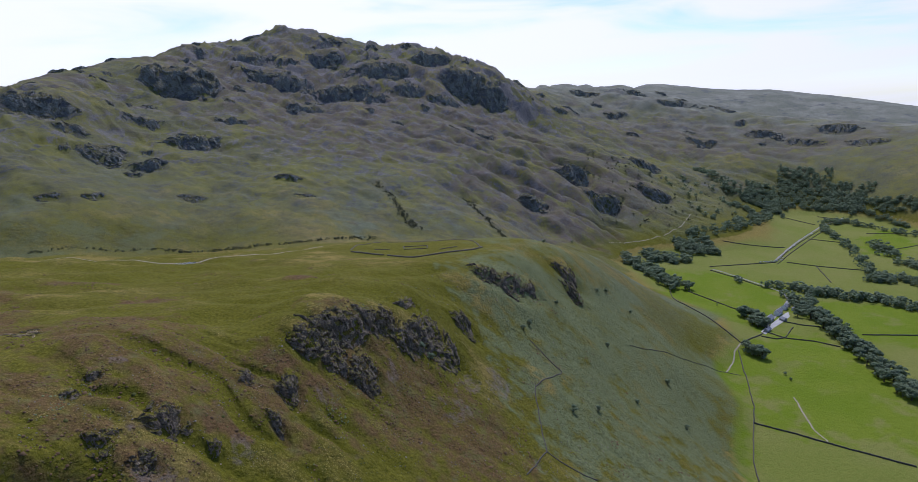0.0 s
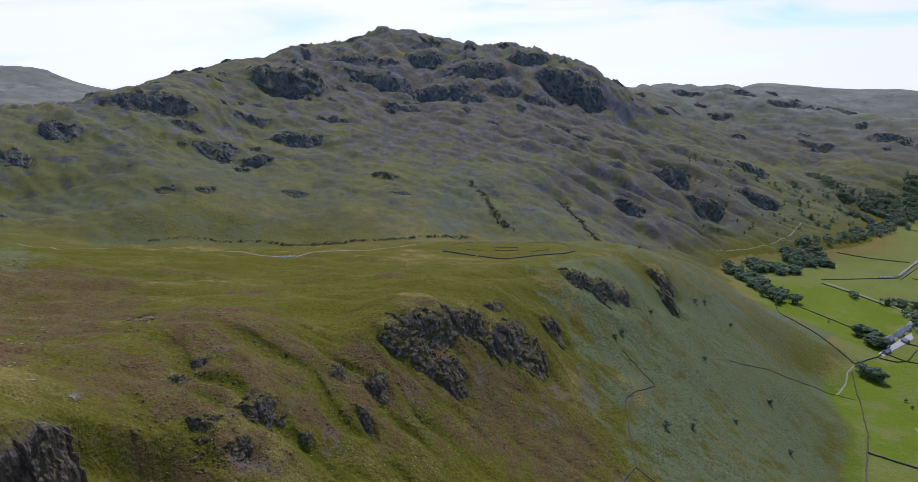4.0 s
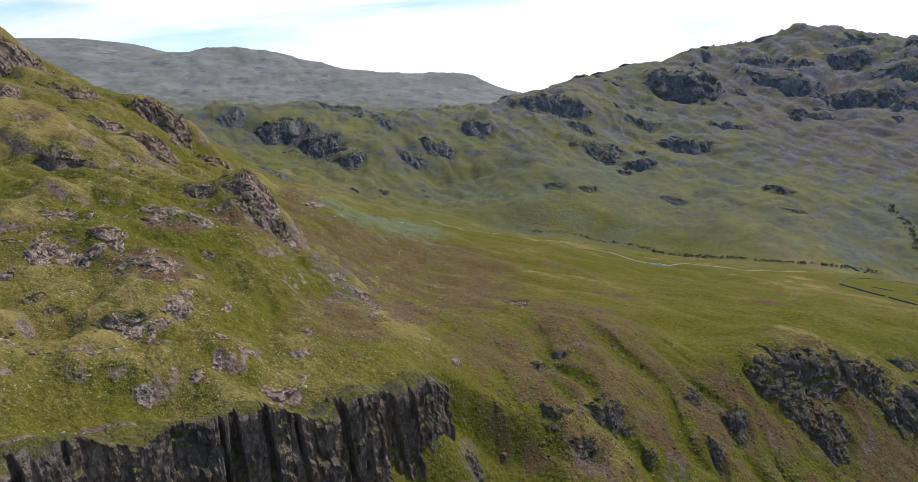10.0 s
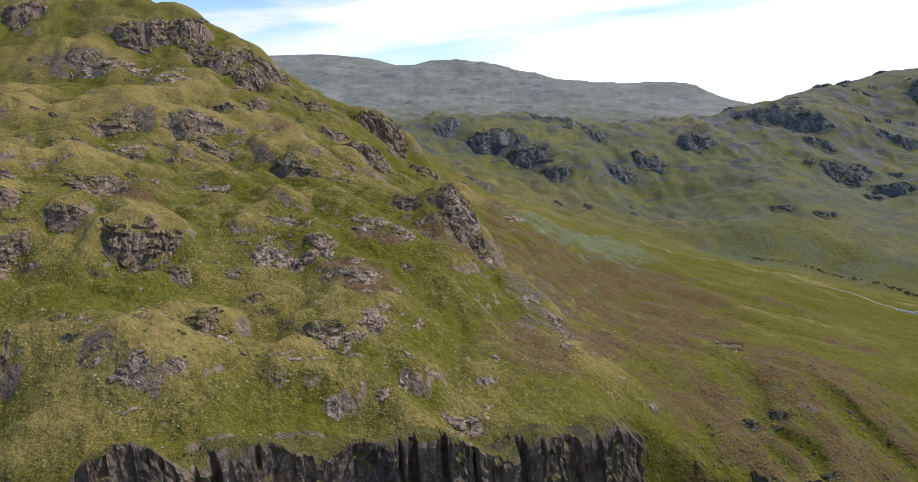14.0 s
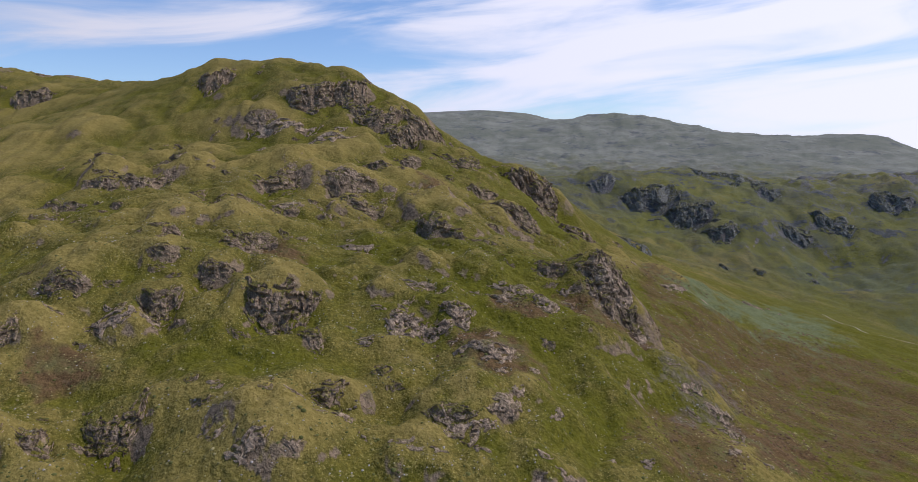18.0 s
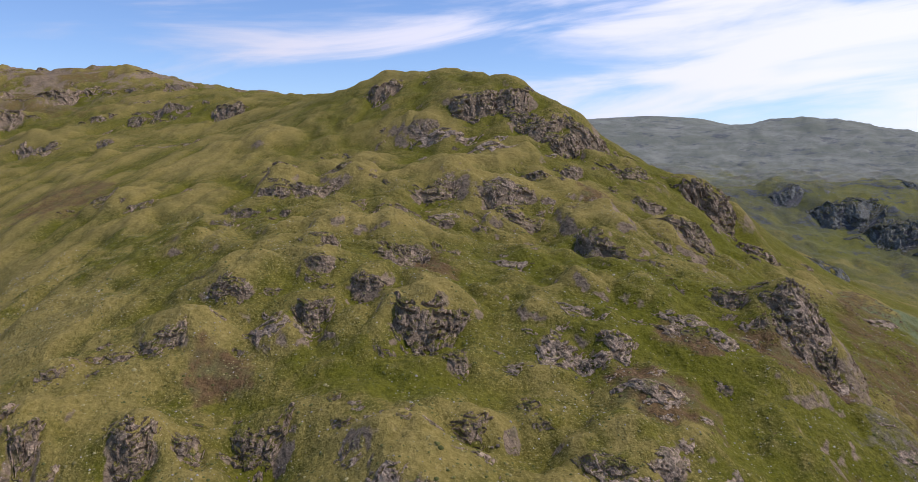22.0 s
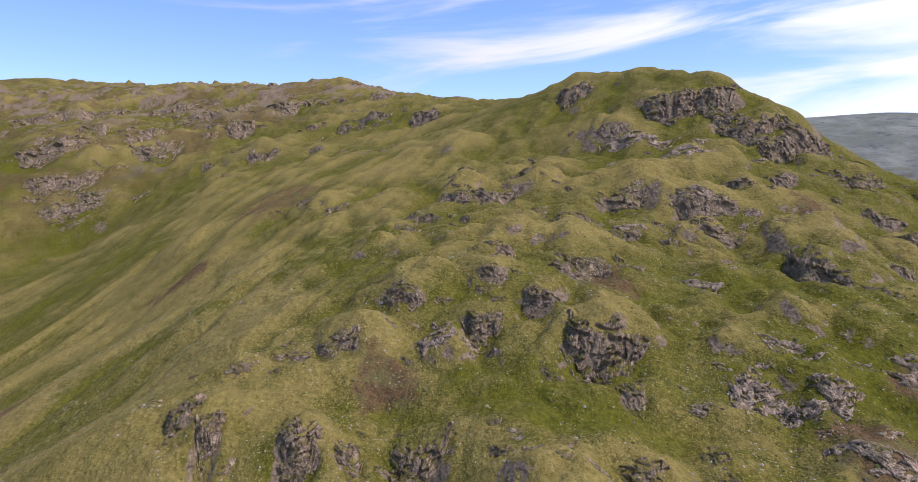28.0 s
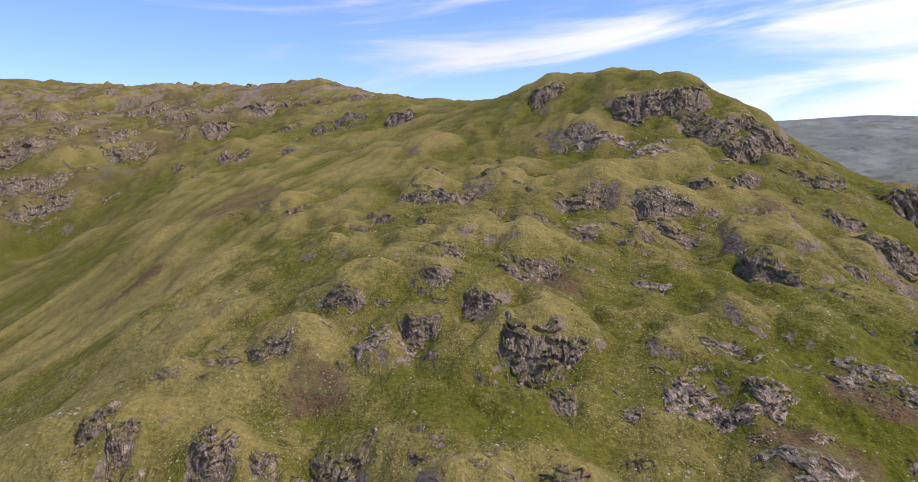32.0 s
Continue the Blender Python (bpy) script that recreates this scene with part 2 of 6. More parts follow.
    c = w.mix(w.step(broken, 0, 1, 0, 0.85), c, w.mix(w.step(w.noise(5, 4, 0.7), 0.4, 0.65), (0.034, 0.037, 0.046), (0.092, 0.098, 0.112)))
    c = w.mix(w.m_distance, c, hazy_moor)
    # near turf hardly shines; the far fells get more, a bluish sheen for haze
    w.put(w.b.inputs["Specular IOR Level"], w.step(far_off, 0, 1, 0.08, 0.42))
    w.bump(w.math("MULTIPLY", scar, far_off), 6.0, 0.7)
    w.bump(w.noise(6.5, 5, 0.65), 2.2, 0.8)
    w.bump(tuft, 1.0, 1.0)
    w.bump(streak, 0.9, 0.5)
    return w.done(c)


GROUND = ground_material()


# ---------------------------------------------------------------- the lie of the land
LAND = []


def landform(name, *spots):
    """A crest, rim, gully or flat, given by a few spots (x, y, z) along it."""
    LAND.extend(spots)


landform("high fell crest", (173, 2143, 318), (128, 2196, 355), (71, 2249, 403), (-28, 2300, 438), (-154, 2375, 471), (-261, 2406, 481), (-386, 2409, 503), (-508, 2397, 530), (-596, 2376, 544), (-695, 2318, 503), (-798, 2210, 482), (-889, 2013, 436), (-938, 1766, 400), (-956, 1584, 373), (-926, 1426, 349))
landform("col ridge crest", (-763, 1240, 326), (-859, 1175, 322), (-885, 1066, 304), (-911, 935, 297), (-921, 853, 303), (-942, 751, 311), (-966, 651, 312), (-976, 557, 316))
landform("col ridge end", (-976, 638, 310), (-1000, 536, 315), (-1004, 483, 310))
landform("behind fell", (-743, 2906, 360), (-1202, 2529, 292), (-1435, 2047, 265), (-215, 2892, 335))
landform("behind col ridge", (-1191, 1628, 227), (-1324, 1244, 218), (-1471, 883, 209), (-1600, 614, 198), (-1676, 350, 206))
landform("distant range crest", (-4160, 1139, 600), (-4091, 1367, 615), (-3875, 1656, 583), (-3728, 1742, 534), (-3666, 1868, 556), (-3499, 1970, 575), (-3369, 2185, 553), (-3128, 2356, 482), (-3000, 2517, 445), (-2724, 2814, 430), (-2465, 2914, 424), (-2390, 2976, 370), (-2266, 3071, 329), (-2043, 3224, 280), (-4244, 763, 590))
landform("distant range west", (-3140, 2482, 455), (-2821, 2697, 430), (-2455, 2904, 414), (-2267, 3053, 330))
landform("distant range face", (-3272, 971, 425), (-2757, 1654, 369), (-2234, 2314, 328), (-1807, 2416, 268), (-2329, 1396, 284), (-1884, 1957, 261), (-2602, 766, 298))
landform("distant range back", (-4743, 1279, 420), (-4286, 2406, 424), (-3417, 3535, 230))
landform("low fells crest", (411, 2972, 335), (534, 3003, 353), (605, 2989, 330), (693, 2919, 340), (796, 2841, 330), (965, 2735, 271), (1057, 2593, 241), (1187, 2425, 224), (1345, 2283, 216), (1441, 2043, 208))
landform("skyline fells", (1000, 4387, 256), (1195, 4338, 347), (1318, 4303, 355), (1557, 4222, 329), (1890, 3973, 319), (2113, 3860, 296), (2242, 3670, 267), (2409, 3440, 229))
landform("between fells", (1515, 3266, 149), (1899, 2940, 123), (1003, 3561, 256))
landform("low fells face", (475, 2454, 229), (861, 2294, 165), (1169, 2096, 152), (1268, 1798, 146), (916, 1945, 104), (217, 2089, 245))
landform("fell column a", (-238, 899, 151), (-284, 1094, 187), (-372, 1453, 235), (-477, 1891, 320), (-544, 2183, 429))
landform("fell column b", (-439, 808, 170), (-533, 997, 205), (-652, 1239, 251), (-783, 1509, 324), (-517, 737, 185), (-596, 864, 223), (-703, 1034, 266))
landform("fell column c", (16, 1050, 119), (20, 1350, 157), (25, 1700, 218), (29, 2000, 284))
landform("fell column d", (248, 1225, 47), (283, 1422, 95), (346, 1766, 165))
landform("fell column e", (536, 1380, 30), (627, 1634, 58), (745, 1963, 101))
landform("valley floor", (431, 863, 5), (767, 1024, 5), (489, 624, 5), (780, 1348, 5), (1070, 1559, 5), (340, 495, 5), (569, 1298, 5), (878, 1670, 5), (421, 1090, 5), (319, 710, 5), (287, 565, 5), (259, 498, 5))
landform("valley head", (1012, 1783, 41), (1163, 1627, 75))
landform("slope foot", (305, 1171, 17), (339, 994, 10), (382, 1243, 7))
landform("spur rim", (-85, 334, 217), (-64, 362, 213), (-36, 403, 202), (-35, 439, 202), (3, 520, 192), (65, 596, 178), (115, 691, 158), (143, 757, 142), (191, 859, 110))
landform("spur slope", (139, 565, 104), (124, 596, 121), (49, 424, 135), (6, 355, 149), (56, 362, 117), (-25, 285, 155), (155, 490, 77), (152, 675, 119), (-56, 326, 186), (-79, 278, 191), (-29, 354, 173), (30, 469, 158), (-117, 241, 210), (-92, 233, 189), (96, 602, 143), (224, 624, 59), (202, 476, 42), (6, 414, 162), (-52, 281, 173))
landform("spur near", (-112, 300, 211), (-124, 208, 205), (-147, 197, 217))
landform("plateau", (-236, 359, 215), (-225, 491, 194), (-130, 483, 199), (-109, 631, 177), (-47, 598, 180), (21, 620, 183), (-48, 698, 170), (-218, 602, 179), (-319, 532, 192), (-375, 519, 197), (-218, 302, 223), (-84, 391, 210), (-57, 446, 203), (-105, 417, 208), (-127, 374, 210), (-127, 342, 211))
landform("plateau back rim", (-412, 639, 171), (-288, 704, 156), (-124, 719, 166), (49, 688, 175))
landform("gill", (-497, 690, 157), (-357, 783, 136), (171, 1168, 56))
landform("gill hidden", (-110, 905, 118), (20, 960, 102), (100, 1080, 78), (-330, 800, 128))
landform("bench slope", (-272, 208, 250), (-304, 185, 292), (-446, 434, 213), (-445, 564, 185), (-341, 563, 187), (-321, 288, 231), (-266, 288, 221), (-219, 305, 222), (-158, 291, 228), (-357, 381, 222))
landform("far bank", (-700, 738, 195), (-559, 764, 194), (-458, 964, 188), (-427, 766, 152), (-713, 575, 207), (-778, 685, 253), (-673, 1074, 253), (-920, 556, 279), (-835, 613, 252))
landform("hidden gully", (-690, 440, 235), (-780, 330, 250))
landform("cliff edge", (-155, 11, 270), (-158, 26, 267), (-161, 50, 262), (-160, 73, 254), (-149, 102, 249), (-148, 131, 247), (-148, 160, 241))
landform("side gully", (-166, 214, 223), (-132, 204, 206))
landform("cliff brink", (-163, 11, 269), (-166, 27, 265), (-170, 52, 260), (-170, 77, 252), (-159, 108, 247), (-157, 138, 245), (-155, 166, 239))
landform("cliff top bench", (-178, 73, 261), (-189, 45, 270), (-202, 18, 272), (-176, 112, 254), (-170, 144, 248), (-232, 29, 281), (-239, 66, 277), (-210, 102, 269), (-242, 152, 265), (-178, 89, 262))
landform("cliff foot", (-146, 30, 218), (-146, 70, 216), (-138, 105, 213), (-130, 140, 197), (-128, 170, 198), (-152, -15, 228))
landform("under flight", (0, 0, 125), (-60, 40, 175), (60, 80, 105), (-40, 120, 175), (150, 0, 20), (0, -200, 90), (-120, -120, 190))
landform("knoll hill", (-387, 124, 316), (-291, 33, 294), (-260, 44, 284), (-268, -36, 280), (-310, -47, 301), (-350, -13, 313), (-300, -13, 299), (-474, 40, 338), (-486, -57, 334), (-640, 293, 314), (-242, 67, 275), (-407, 94, 305), (-363, 143, 303), (-401, -2, 318), (-340, 57, 306), (-295, 142, 289), (-264, 153, 281), (-284, 117, 292), (-612, -15, 358), (-573, 73, 362), (-499, 108, 341))
landform("knoll hill top", (-814, -39, 440), (-826, -14, 452), (-817, 19, 448), (-797, 58, 448), (-683, 104, 429), (-654, 134, 410), (-628, 162, 390), (-615, 196, 359))
landform("knoll hill flank", (-613, 196, 358), (-626, 253, 337), (-610, 316, 297), (-519, 294, 277), (-574, 274, 322), (-384, 209, 280), (-306, 203, 274), (-374, 282, 257))
landform("behind knoll", (-1050, 60, 360), (-900, 250, 300), (-800, 350, 250), (-1300, 100, 340))
landform("lowland", (-230, -91, 278), (-225, -50, 273), (-218, 4, 271), (-230, 63, 272), (-230, -18, 269), (-494, -244, 307), (-577, -562, 233), (-688, -600, 250), (-442, -408, 224), (-320, -269, 228), (-388, -255, 252), (-271, -153, 254), (-209, -128, 262), (-350, -149, 286), (-402, -124, 305), (-699, -444, 317), (-684, -324, 338), (-689, -225, 359), (-503, -148, 325), (-843, -211, 386))
landform("north range", (-885, -640, 375), (-837, -757, 382), (-739, -628, 302), (-978, -336, 418), (-1081, -847, 438), (-991, -551, 409), (-790, -647, 334), (-1145, -586, 465))
landform("north skyline", (-1593, -1678, 590), (-1605, -1530, 572), (-1494, -1358, 538), (-1464, -1244, 542), (-1473, -1080, 541), (-1278, -840, 494), (-1282, -746, 501), (-1336, -654, 507), (-1334, -546, 510), (-1231, -403, 485), (-1012, -273, 442), (-1010, -208, 440), (-979, -115, 439), (-915, -73, 438))
landform("behind north", (-2190, -2076, 569), (-2061, -880, 535), (-1514, -339, 453), (-1394, -183, 443))
landform("far closing", (2500, 2900, 140), (2600, 1400, 280), (1900, 200, 400), (900, -800, 40), (400, -1200, 30), (-400, -1500, 290), (-1200, -1600, 490), (-2500, -1200, 590), (0, -3000, 440), (2000, -2500, 490), (-4000, -800, 490), (0, 5000, 190), (3400, 3800, 120), (1500, 5000, 140), (-4500, 2500, 340), (-5000, 500, 440), (-2600, 4000, 60), (5000, 0, 390), (-3500, -3500, 440))


SPOTS = np.array(LAND, float)
HUB = np.array((-45.0, 30.0))


def lattice(ix, iy, seed):
    h = (ix.astype(np.int64) * 374761393 + iy.astype(np.int64) * 668265263 + seed * 1442695041) & 0xFFFFFFFF
    h = ((h ^ (h >> 13)) * 1274126177) & 0xFFFFFFFF
    return ((h ^ (h >> 16)) & 0xFFFF) / 65535.0 * 2 * math.pi


def ripple(x, y, seed=0):
    """Gradient noise, about -0.7 to 0.7."""
    ix, iy = np.floor(x), np.floor(y)
    fx, fy = x - ix, y - iy
    ux, uy = fx * fx * fx * (fx * (fx * 6 - 15) + 10), fy * fy * fy * (fy * (fy * 6 - 15) + 10)
    total = 0
    for dx in (0, 1):
        for dy in (0, 1):
            a = lattice(ix + dx, iy + dy, seed)
            dot = np.cos(a) * (fx - dx) + np.sin(a) * (fy - dy)
            total = total + dot * (ux if dx else 1 - ux) * (uy if dy else 1 - uy)
    return total


def folds(x, y, size, octaves=4, seed=0, gain=0.5):
    total, amp = 0, 1.0
    for n in range(octaves):
        total = total + amp * ripple(x / size, y / size, seed + 17 * n)
        size, amp = size * 0.47, amp * gain
    return total


def ramp(x, a, b):
    t = np.clip((x - a) / (b - a), 0, 1)
    return t * t * (3 - 2 * t)


def spread(spots):
    return 5.0 + 0.025 * np.hypot(spots[:, 0] - HUB[0], spots[:, 1] - HUB[1])


def solve_land():
    gap = np.hypot(SPOTS[:, None, 0] - SPOTS[None, :, 0], SPOTS[:, None, 1] - SPOTS[None, :, 1])
    c = spread(SPOTS)
    kernel = np.sqrt(gap**2 + c[None, :] ** 2)
    n = len(SPOTS)
    full = np.zeros((n + 3, n + 3))
    full[:n, :n] = kernel - np.diag(0.02 * c)
    full[:n, n], full[:n, n + 1], full[:n, n + 2] = 1, SPOTS[:, 0] / 1000, SPOTS[:, 1] / 1000
    full[n:, :n] = full[:n, n:].T
    return np.linalg.solve(full, np.r_[SPOTS[:, 2], 0, 0, 0]), c


WEIGHTS, SOFT = solve_land()


def broad(x, y):
    """The smooth land, from the landforms."""
    x, y = np.ravel(x).astype(float), np.ravel(y).astype(float)
    out = np.empty(len(x))
    n = len(SPOTS)
    for s in range(0, len(x), 40000):
        a, b = x[s : s + 40000, None], y[s : s + 40000, None]
        k = np.sqrt((a - SPOTS[None, :, 0]) ** 2 + (b - SPOTS[None, :, 1]) ** 2 + SOFT[None, :] ** 2)
        out[s : s + 40000] = k @ WEIGHTS[:n] + WEIGHTS[n] + WEIGHTS[n + 1] * a[:, 0] / 1000 + WEIGHTS[n + 2] * b[:, 0] / 1000
    return out


def blob(x, y, cx, cy, rx, ry, turn=0.0, edge=0.35):
    """1 inside an ellipse, 0 outside, with a soft edge."""
    c, s = math.cos(math.radians(turn)), math.sin(math.radians(turn))
    u, v = ((x - cx) * c + (y - cy) * s) / rx, (-(x - cx) * s + (y - cy) * c) / ry
    return 1 - ramp(np.hypot(u, v), 1 - edge, 1 + edge)


def craggy(x, y):
    """How broken the ground is: 0 smooth pasture, 1 full of outcrops."""
    c = 0.9 * blob(x, y, -520, 60, 360, 240, 0, 0.5)
    c = np.maximum(c, 0.75 * blob(x, y, -250, 50, 110, 160, 10, 0.4))
    c = np.maximum(c, 1.0 * blob(x, y, -420, 2250, 900, 520, 0, 0.5))
    c = np.maximum(c, 0.65 * blob(x, y, -320, 1480, 680, 560, 0, 0.4))
    c = np.maximum(c, 0.9 * blob(x, y, -880, 820, 330, 560, 0, 0.4))
    c = np.maximum(c, 0.9 * blob(x, y, -1150, -450, 560, 480, 0, 0.4))
    c = np.maximum(c, 0.85 * blob(x, y, -1320, -1100, 560, 640, 0, 0.4))
    c = np.maximum(c, 0.6 * blob(x, y, 650, 2700, 800, 600, 0, 0.5))
    c = np.maximum(c, 0.5 * blob(x, y, 500, 1950, 420, 320, 0, 0.5))
    c = np.maximum(c, 0.4 * blob(x, y, -2900, 2000, 1500, 900, -50, 0.4))
    return c


# ---------------------------------------------------------------- crags: kind, foot, breadth, height of the face, facing
CRAGS = []


def crag(kind, x, y, wide, high, head):
    """A rock face and the knoll that it fronts."""
    CRAGS.append((kind, x, y, wide, high, head))


crag("fell", -701, 1672, 198.4, 90.9, -156)
crag("fell", -538, 1940, 220.2, 66.1, -167)
crag("fell", -331, 1920, 159.9, 63.9, -170)
crag("fell", -427, 2174, 121.3, 48.5, -166)
crag("fell", -247, 2096, 192.4, 65.4, -160)
crag("fell", -96, 2237, 143.0, 53.1, -168)
crag("fell", 11, 2094, 152.7, 84.0, -176)
crag("fell", 103, 2080, 114.0, 68.4, -174)
crag("fell", -642, 2067, 177.8, 39.5, -147)
crag("fell", -514, 1280, 113.5, 42.9, -126)
crag("fell", -603, 1100, 103.3, 32.1, -122)
crag("fell", -764, 1184, 128.5, 46.3, -149)
crag("fell", 531, 2769, 128.5, 36.0, 169)
crag("fell", 871, 2669, 153.6, 46.1, -157)
crag("fell", 1284, 2210, 140.0, 42.0, 138)
crag("fell", 832, 2213, 108.1, 32.4, -194)
crag("fell", 159, 1316, 73.6, 46.6, -155)
crag("fell", 482, 1557, 90.4, 42.2, -175)
crag("fell", 284, 1549, 86.9, 52.1, -167)
crag("fell", 332, 1432, 81.6, 54.4, -173)
crag("fell", 530, 1812, 104.0, 45.0, -167)
crag("fell", -494, 860, 36.6, 12.8, -120)
crag("fell", -642, 1339, 81.4, 27.1, -135)
crag("fell", -407, 1728, 113.4, 32.4, -152)
crag("fell", -147, 1973, 108.2, 36.1, -163)
crag("fell", -242, 1888, 86.8, 34.7, -155)
crag("fell", -682, 1143, 60.8, 21.9, -142)
crag("fell", -514, 1473, 85.5, 22.8, -149)
crag("fell", -42, 1963, 107.4, 39.4, -175)
crag("fell", 1051, 2262, 113.9, 31.9, 149)
crag("fell", 1139, 2150, 133.5, 31.1, 134)
crag("fell", 1274, 2025, 131.2, 30.6, 130)
crag("fell", -249, 1026, 39.0, 9.7, -147)
crag("fell", -400, 956, 38.3, 11.5, -145)
crag("fell", -787, 1161, 140.1, 40.8, -148)
crag("fell", -765, 920, 65.3, 30.5, -135)
crag("fell", -753, 799, 60.0, 28.0, -131)
crag("fell", -753, 737, 48.1, 17.3, -130)
crag("fell", -897, 595, 88.2, 39.2, -112)
crag("fell", -838, 619, 66.4, 47.4, -142)
crag("fell", -770, 629, 45.4, 29.0, -113)
crag("fell", -581, 379, 44.4, 17.8, -66)
crag("fell", -959, 745, 66.2, 13.2, -118)
crag("fell", -929, 791, 55.4, 17.7, -107)
crag("fell", -590, 1079, 67.3, 38.1, -142)
crag("fell", -523, 1079, 65.7, 26.3, -147)
crag("fell", -540, 831, 36.3, 12.7, -136)
crag("fell", -402, 961, 47.9, 11.5, -163)
crag("fell", -293, 1090, 51.7, 14.5, -177)
crag("fell", -854, 777, 42.0, 16.8, -117)
crag("fell", -953, 541, 49.8, 17.9, -99)
crag("hill", -280, 33, 29.4, 18.8, -93)
crag("hill", -258, 44, 8.8, 6.3, -68)
crag("hill", -366, 118, 35.0, 16.6, -142)
crag("hill", -428, 193, 33.5, 17.1, -83)
crag("hill", -483, 263, 35.7, 17.0, -85)
crag("hill", -537, 253, 50.8, 40.6, -67)
crag("hill", -722, -15, 36.8, 25.8, -95)
crag("hill", -634, 77, 47.8, 26.6, -78)
crag("hill", -630, 104, 37.1, 23.3, -92)
crag("hill", -588, 128, 39.5, 21.8, -81)
crag("hill", -593, 168, 40.4, 22.2, -72)
crag("hill", -603, 114, 30.4, 18.2, -100)
crag("hill", -567, 141, 28.7, 21.0, -84)
crag("hill", -456, 39, 36.6, 15.4, -59)
crag("hill", -451, 82, 40.1, 13.1, -87)
crag("hill", -432, -81, 28.9, 9.4, -118)
crag("hill", -461, -64, 26.8, 9.9, -97)
crag("hill", -464, -42, 30.5, 13.7, -74)
crag("hill", -496, -32, 24.5, 10.6, -118)
crag("hill", -545, -80, 23.0, 9.2, -85)
crag("hill", -596, -32, 19.9, 11.0, -92)
crag("hill", -434, -8, 10.5, 6.3, -63)
crag("hill", -426, 17, 13.6, 4.1, -76)
crag("hill", -417, 41, 16.6, 8.0, -74)
crag("hill", -426, 87, 27.5, 12.4, -93)
crag("hill", -494, 103, 24.3, 8.9, -115)
crag("hill", -538, 183, 36.9, 16.6, -88)
crag("hill", -346, -12, 10.9, 7.6, -56)
crag("hill", -345, 22, 26.8, 9.6, -58)
crag("hill", -318, -12, 12.4, 5.9, -90)
crag("hill", -304, -45, 19.5, 8.8, -97)
crag("hill", -289, -10, 15.7, 11.6, -90)
crag("hill", -304, 8, 16.4, 9.8, -118)
crag("bench", -281, -25, 20.0, 7.1, -99)
crag("hill", -275, -60, 17.3, 9.1, -71)
crag("hill", -269, -73, 11.4, 5.0, -72)
crag("hill", -225, -88, 13.5, 11.5, -80)
crag("hill", -220, -75, 7.8, 10.9, -70)
crag("hill", -221, -47, 14.1, 11.8, -75)
crag("hill", -225, -33, 8.1, 8.5, -54)
crag("hill", -231, -15, 18.5, 13.7, -85)
crag("bench", -270, 80, 12.6, 10.5, -109)
crag("bench", -264, 89, 12.5, 9.5, -127)
crag("bench", -267, 101, 12.7, 11.4, -84)
crag("bench", -282, 124, 11.5, 8.3, -96)
crag("bench", -260, 63, 8.0, 4.4, -93)
crag("bench", -240, 105, 19.3, 8.9, -90)
crag("hill", -224, 47, 13.0, 7.5, -71)
crag("hill", -237, 65, 7.3, 4.0, -87)
crag("hill", -206, 79, 16.0, 5.8, -124)
crag("hill", -212, 12, 3.2, 2.3, -117)
crag("hill", -215, 28, 4.9, 2.3, -74)
crag("hill", -253, 132, 6.4, 3.0, -97)
crag("hill", -411, -80, 17.2, 6.2, -85)
crag("hill", -293, 178, 26.0, 19.7, -80)
crag("bench", -273, 141, 13.8, 7.8, -86)
crag("hill", -282, 185, 12.9, 12.9, -106)
crag("hill", -483, -158, 21.5, 7.7, -63)
crag("hill", -501, -193, 18.4, 8.3, -100)
crag("hill", -489, 184, 25.2, 10.1, -99)
crag("hill", -518, 135, 21.6, 8.6, -77)
crag("hill", -555, 63, 22.9, 7.3, -99)
crag("hill", -614, 25, 30.7, 9.2, -105)
crag("hill", -397, 163, 13.4, 6.0, -73)
crag("hill", -414, 62, 13.2, 5.3, -81)
crag("hill", -315, 178, 16.5, 5.5, -74)
crag("hill", -813, -754, 109.5, 39.8, -51)
crag("hill", -862, -621, 71.8, 37.8, -59)
crag("hill", -726, -634, 86.4, 25.9, -51)
crag("hill", -766, -661, 54.3, 19.9, -39)
crag("hill", -819, -426, 56.7, 17.8, -100)
crag("hill", -966, -551, 49.3, 29.6, -66)
crag("hill", -933, -354, 34.9, 19.2, -86)
crag("hill", -961, -334, 44.5, 17.8, -100)
crag("hill", -924, -236, 49.6, 24.8, -102)
crag("hill", -1091, -544, 64.9, 28.1, -70)
crag("hill", -1040, -670, 55.2, 19.9, -70)
crag("hill", -943, -414, 27.1, 12.7, -85)
crag("hill", -927, -720, 31.5, 18.9, -48)
crag("hill", -751, -703, 55.4, 24.0, -50)
crag("hill", -991, -986, 75.8, 27.8, -62)
crag("hill", -1069, -899, 75.4, 25.1, -53)
crag("hill", -1120, -790, 73.7, 22.1, -71)
crag("hill", -899, -764, 52.9, 19.0, -50)
crag("hill", -503, -190, 18.2, 8.2, -84)
crag("hill", -705, -205, 18.8, 7.5, -88)
crag("hill", -228, -17, 7.1, 7.1, -92)
crag("bench", -177, 88, 6.6, 4.1, -87)
crag("bench", -177, 72, 7.6, 4.0, -109)
crag("bench", -224, 19, 9.5, 4.1, -97)
crag("bench", -211, 11, 3.9, 2.5, -110)
crag("bench", -194, 23, 10.9, 6.2, -90)
crag("bench", -192, 34, 5.4, 2.5, -83)
crag("bench", -167, 110, 15.2, 6.5, -96)
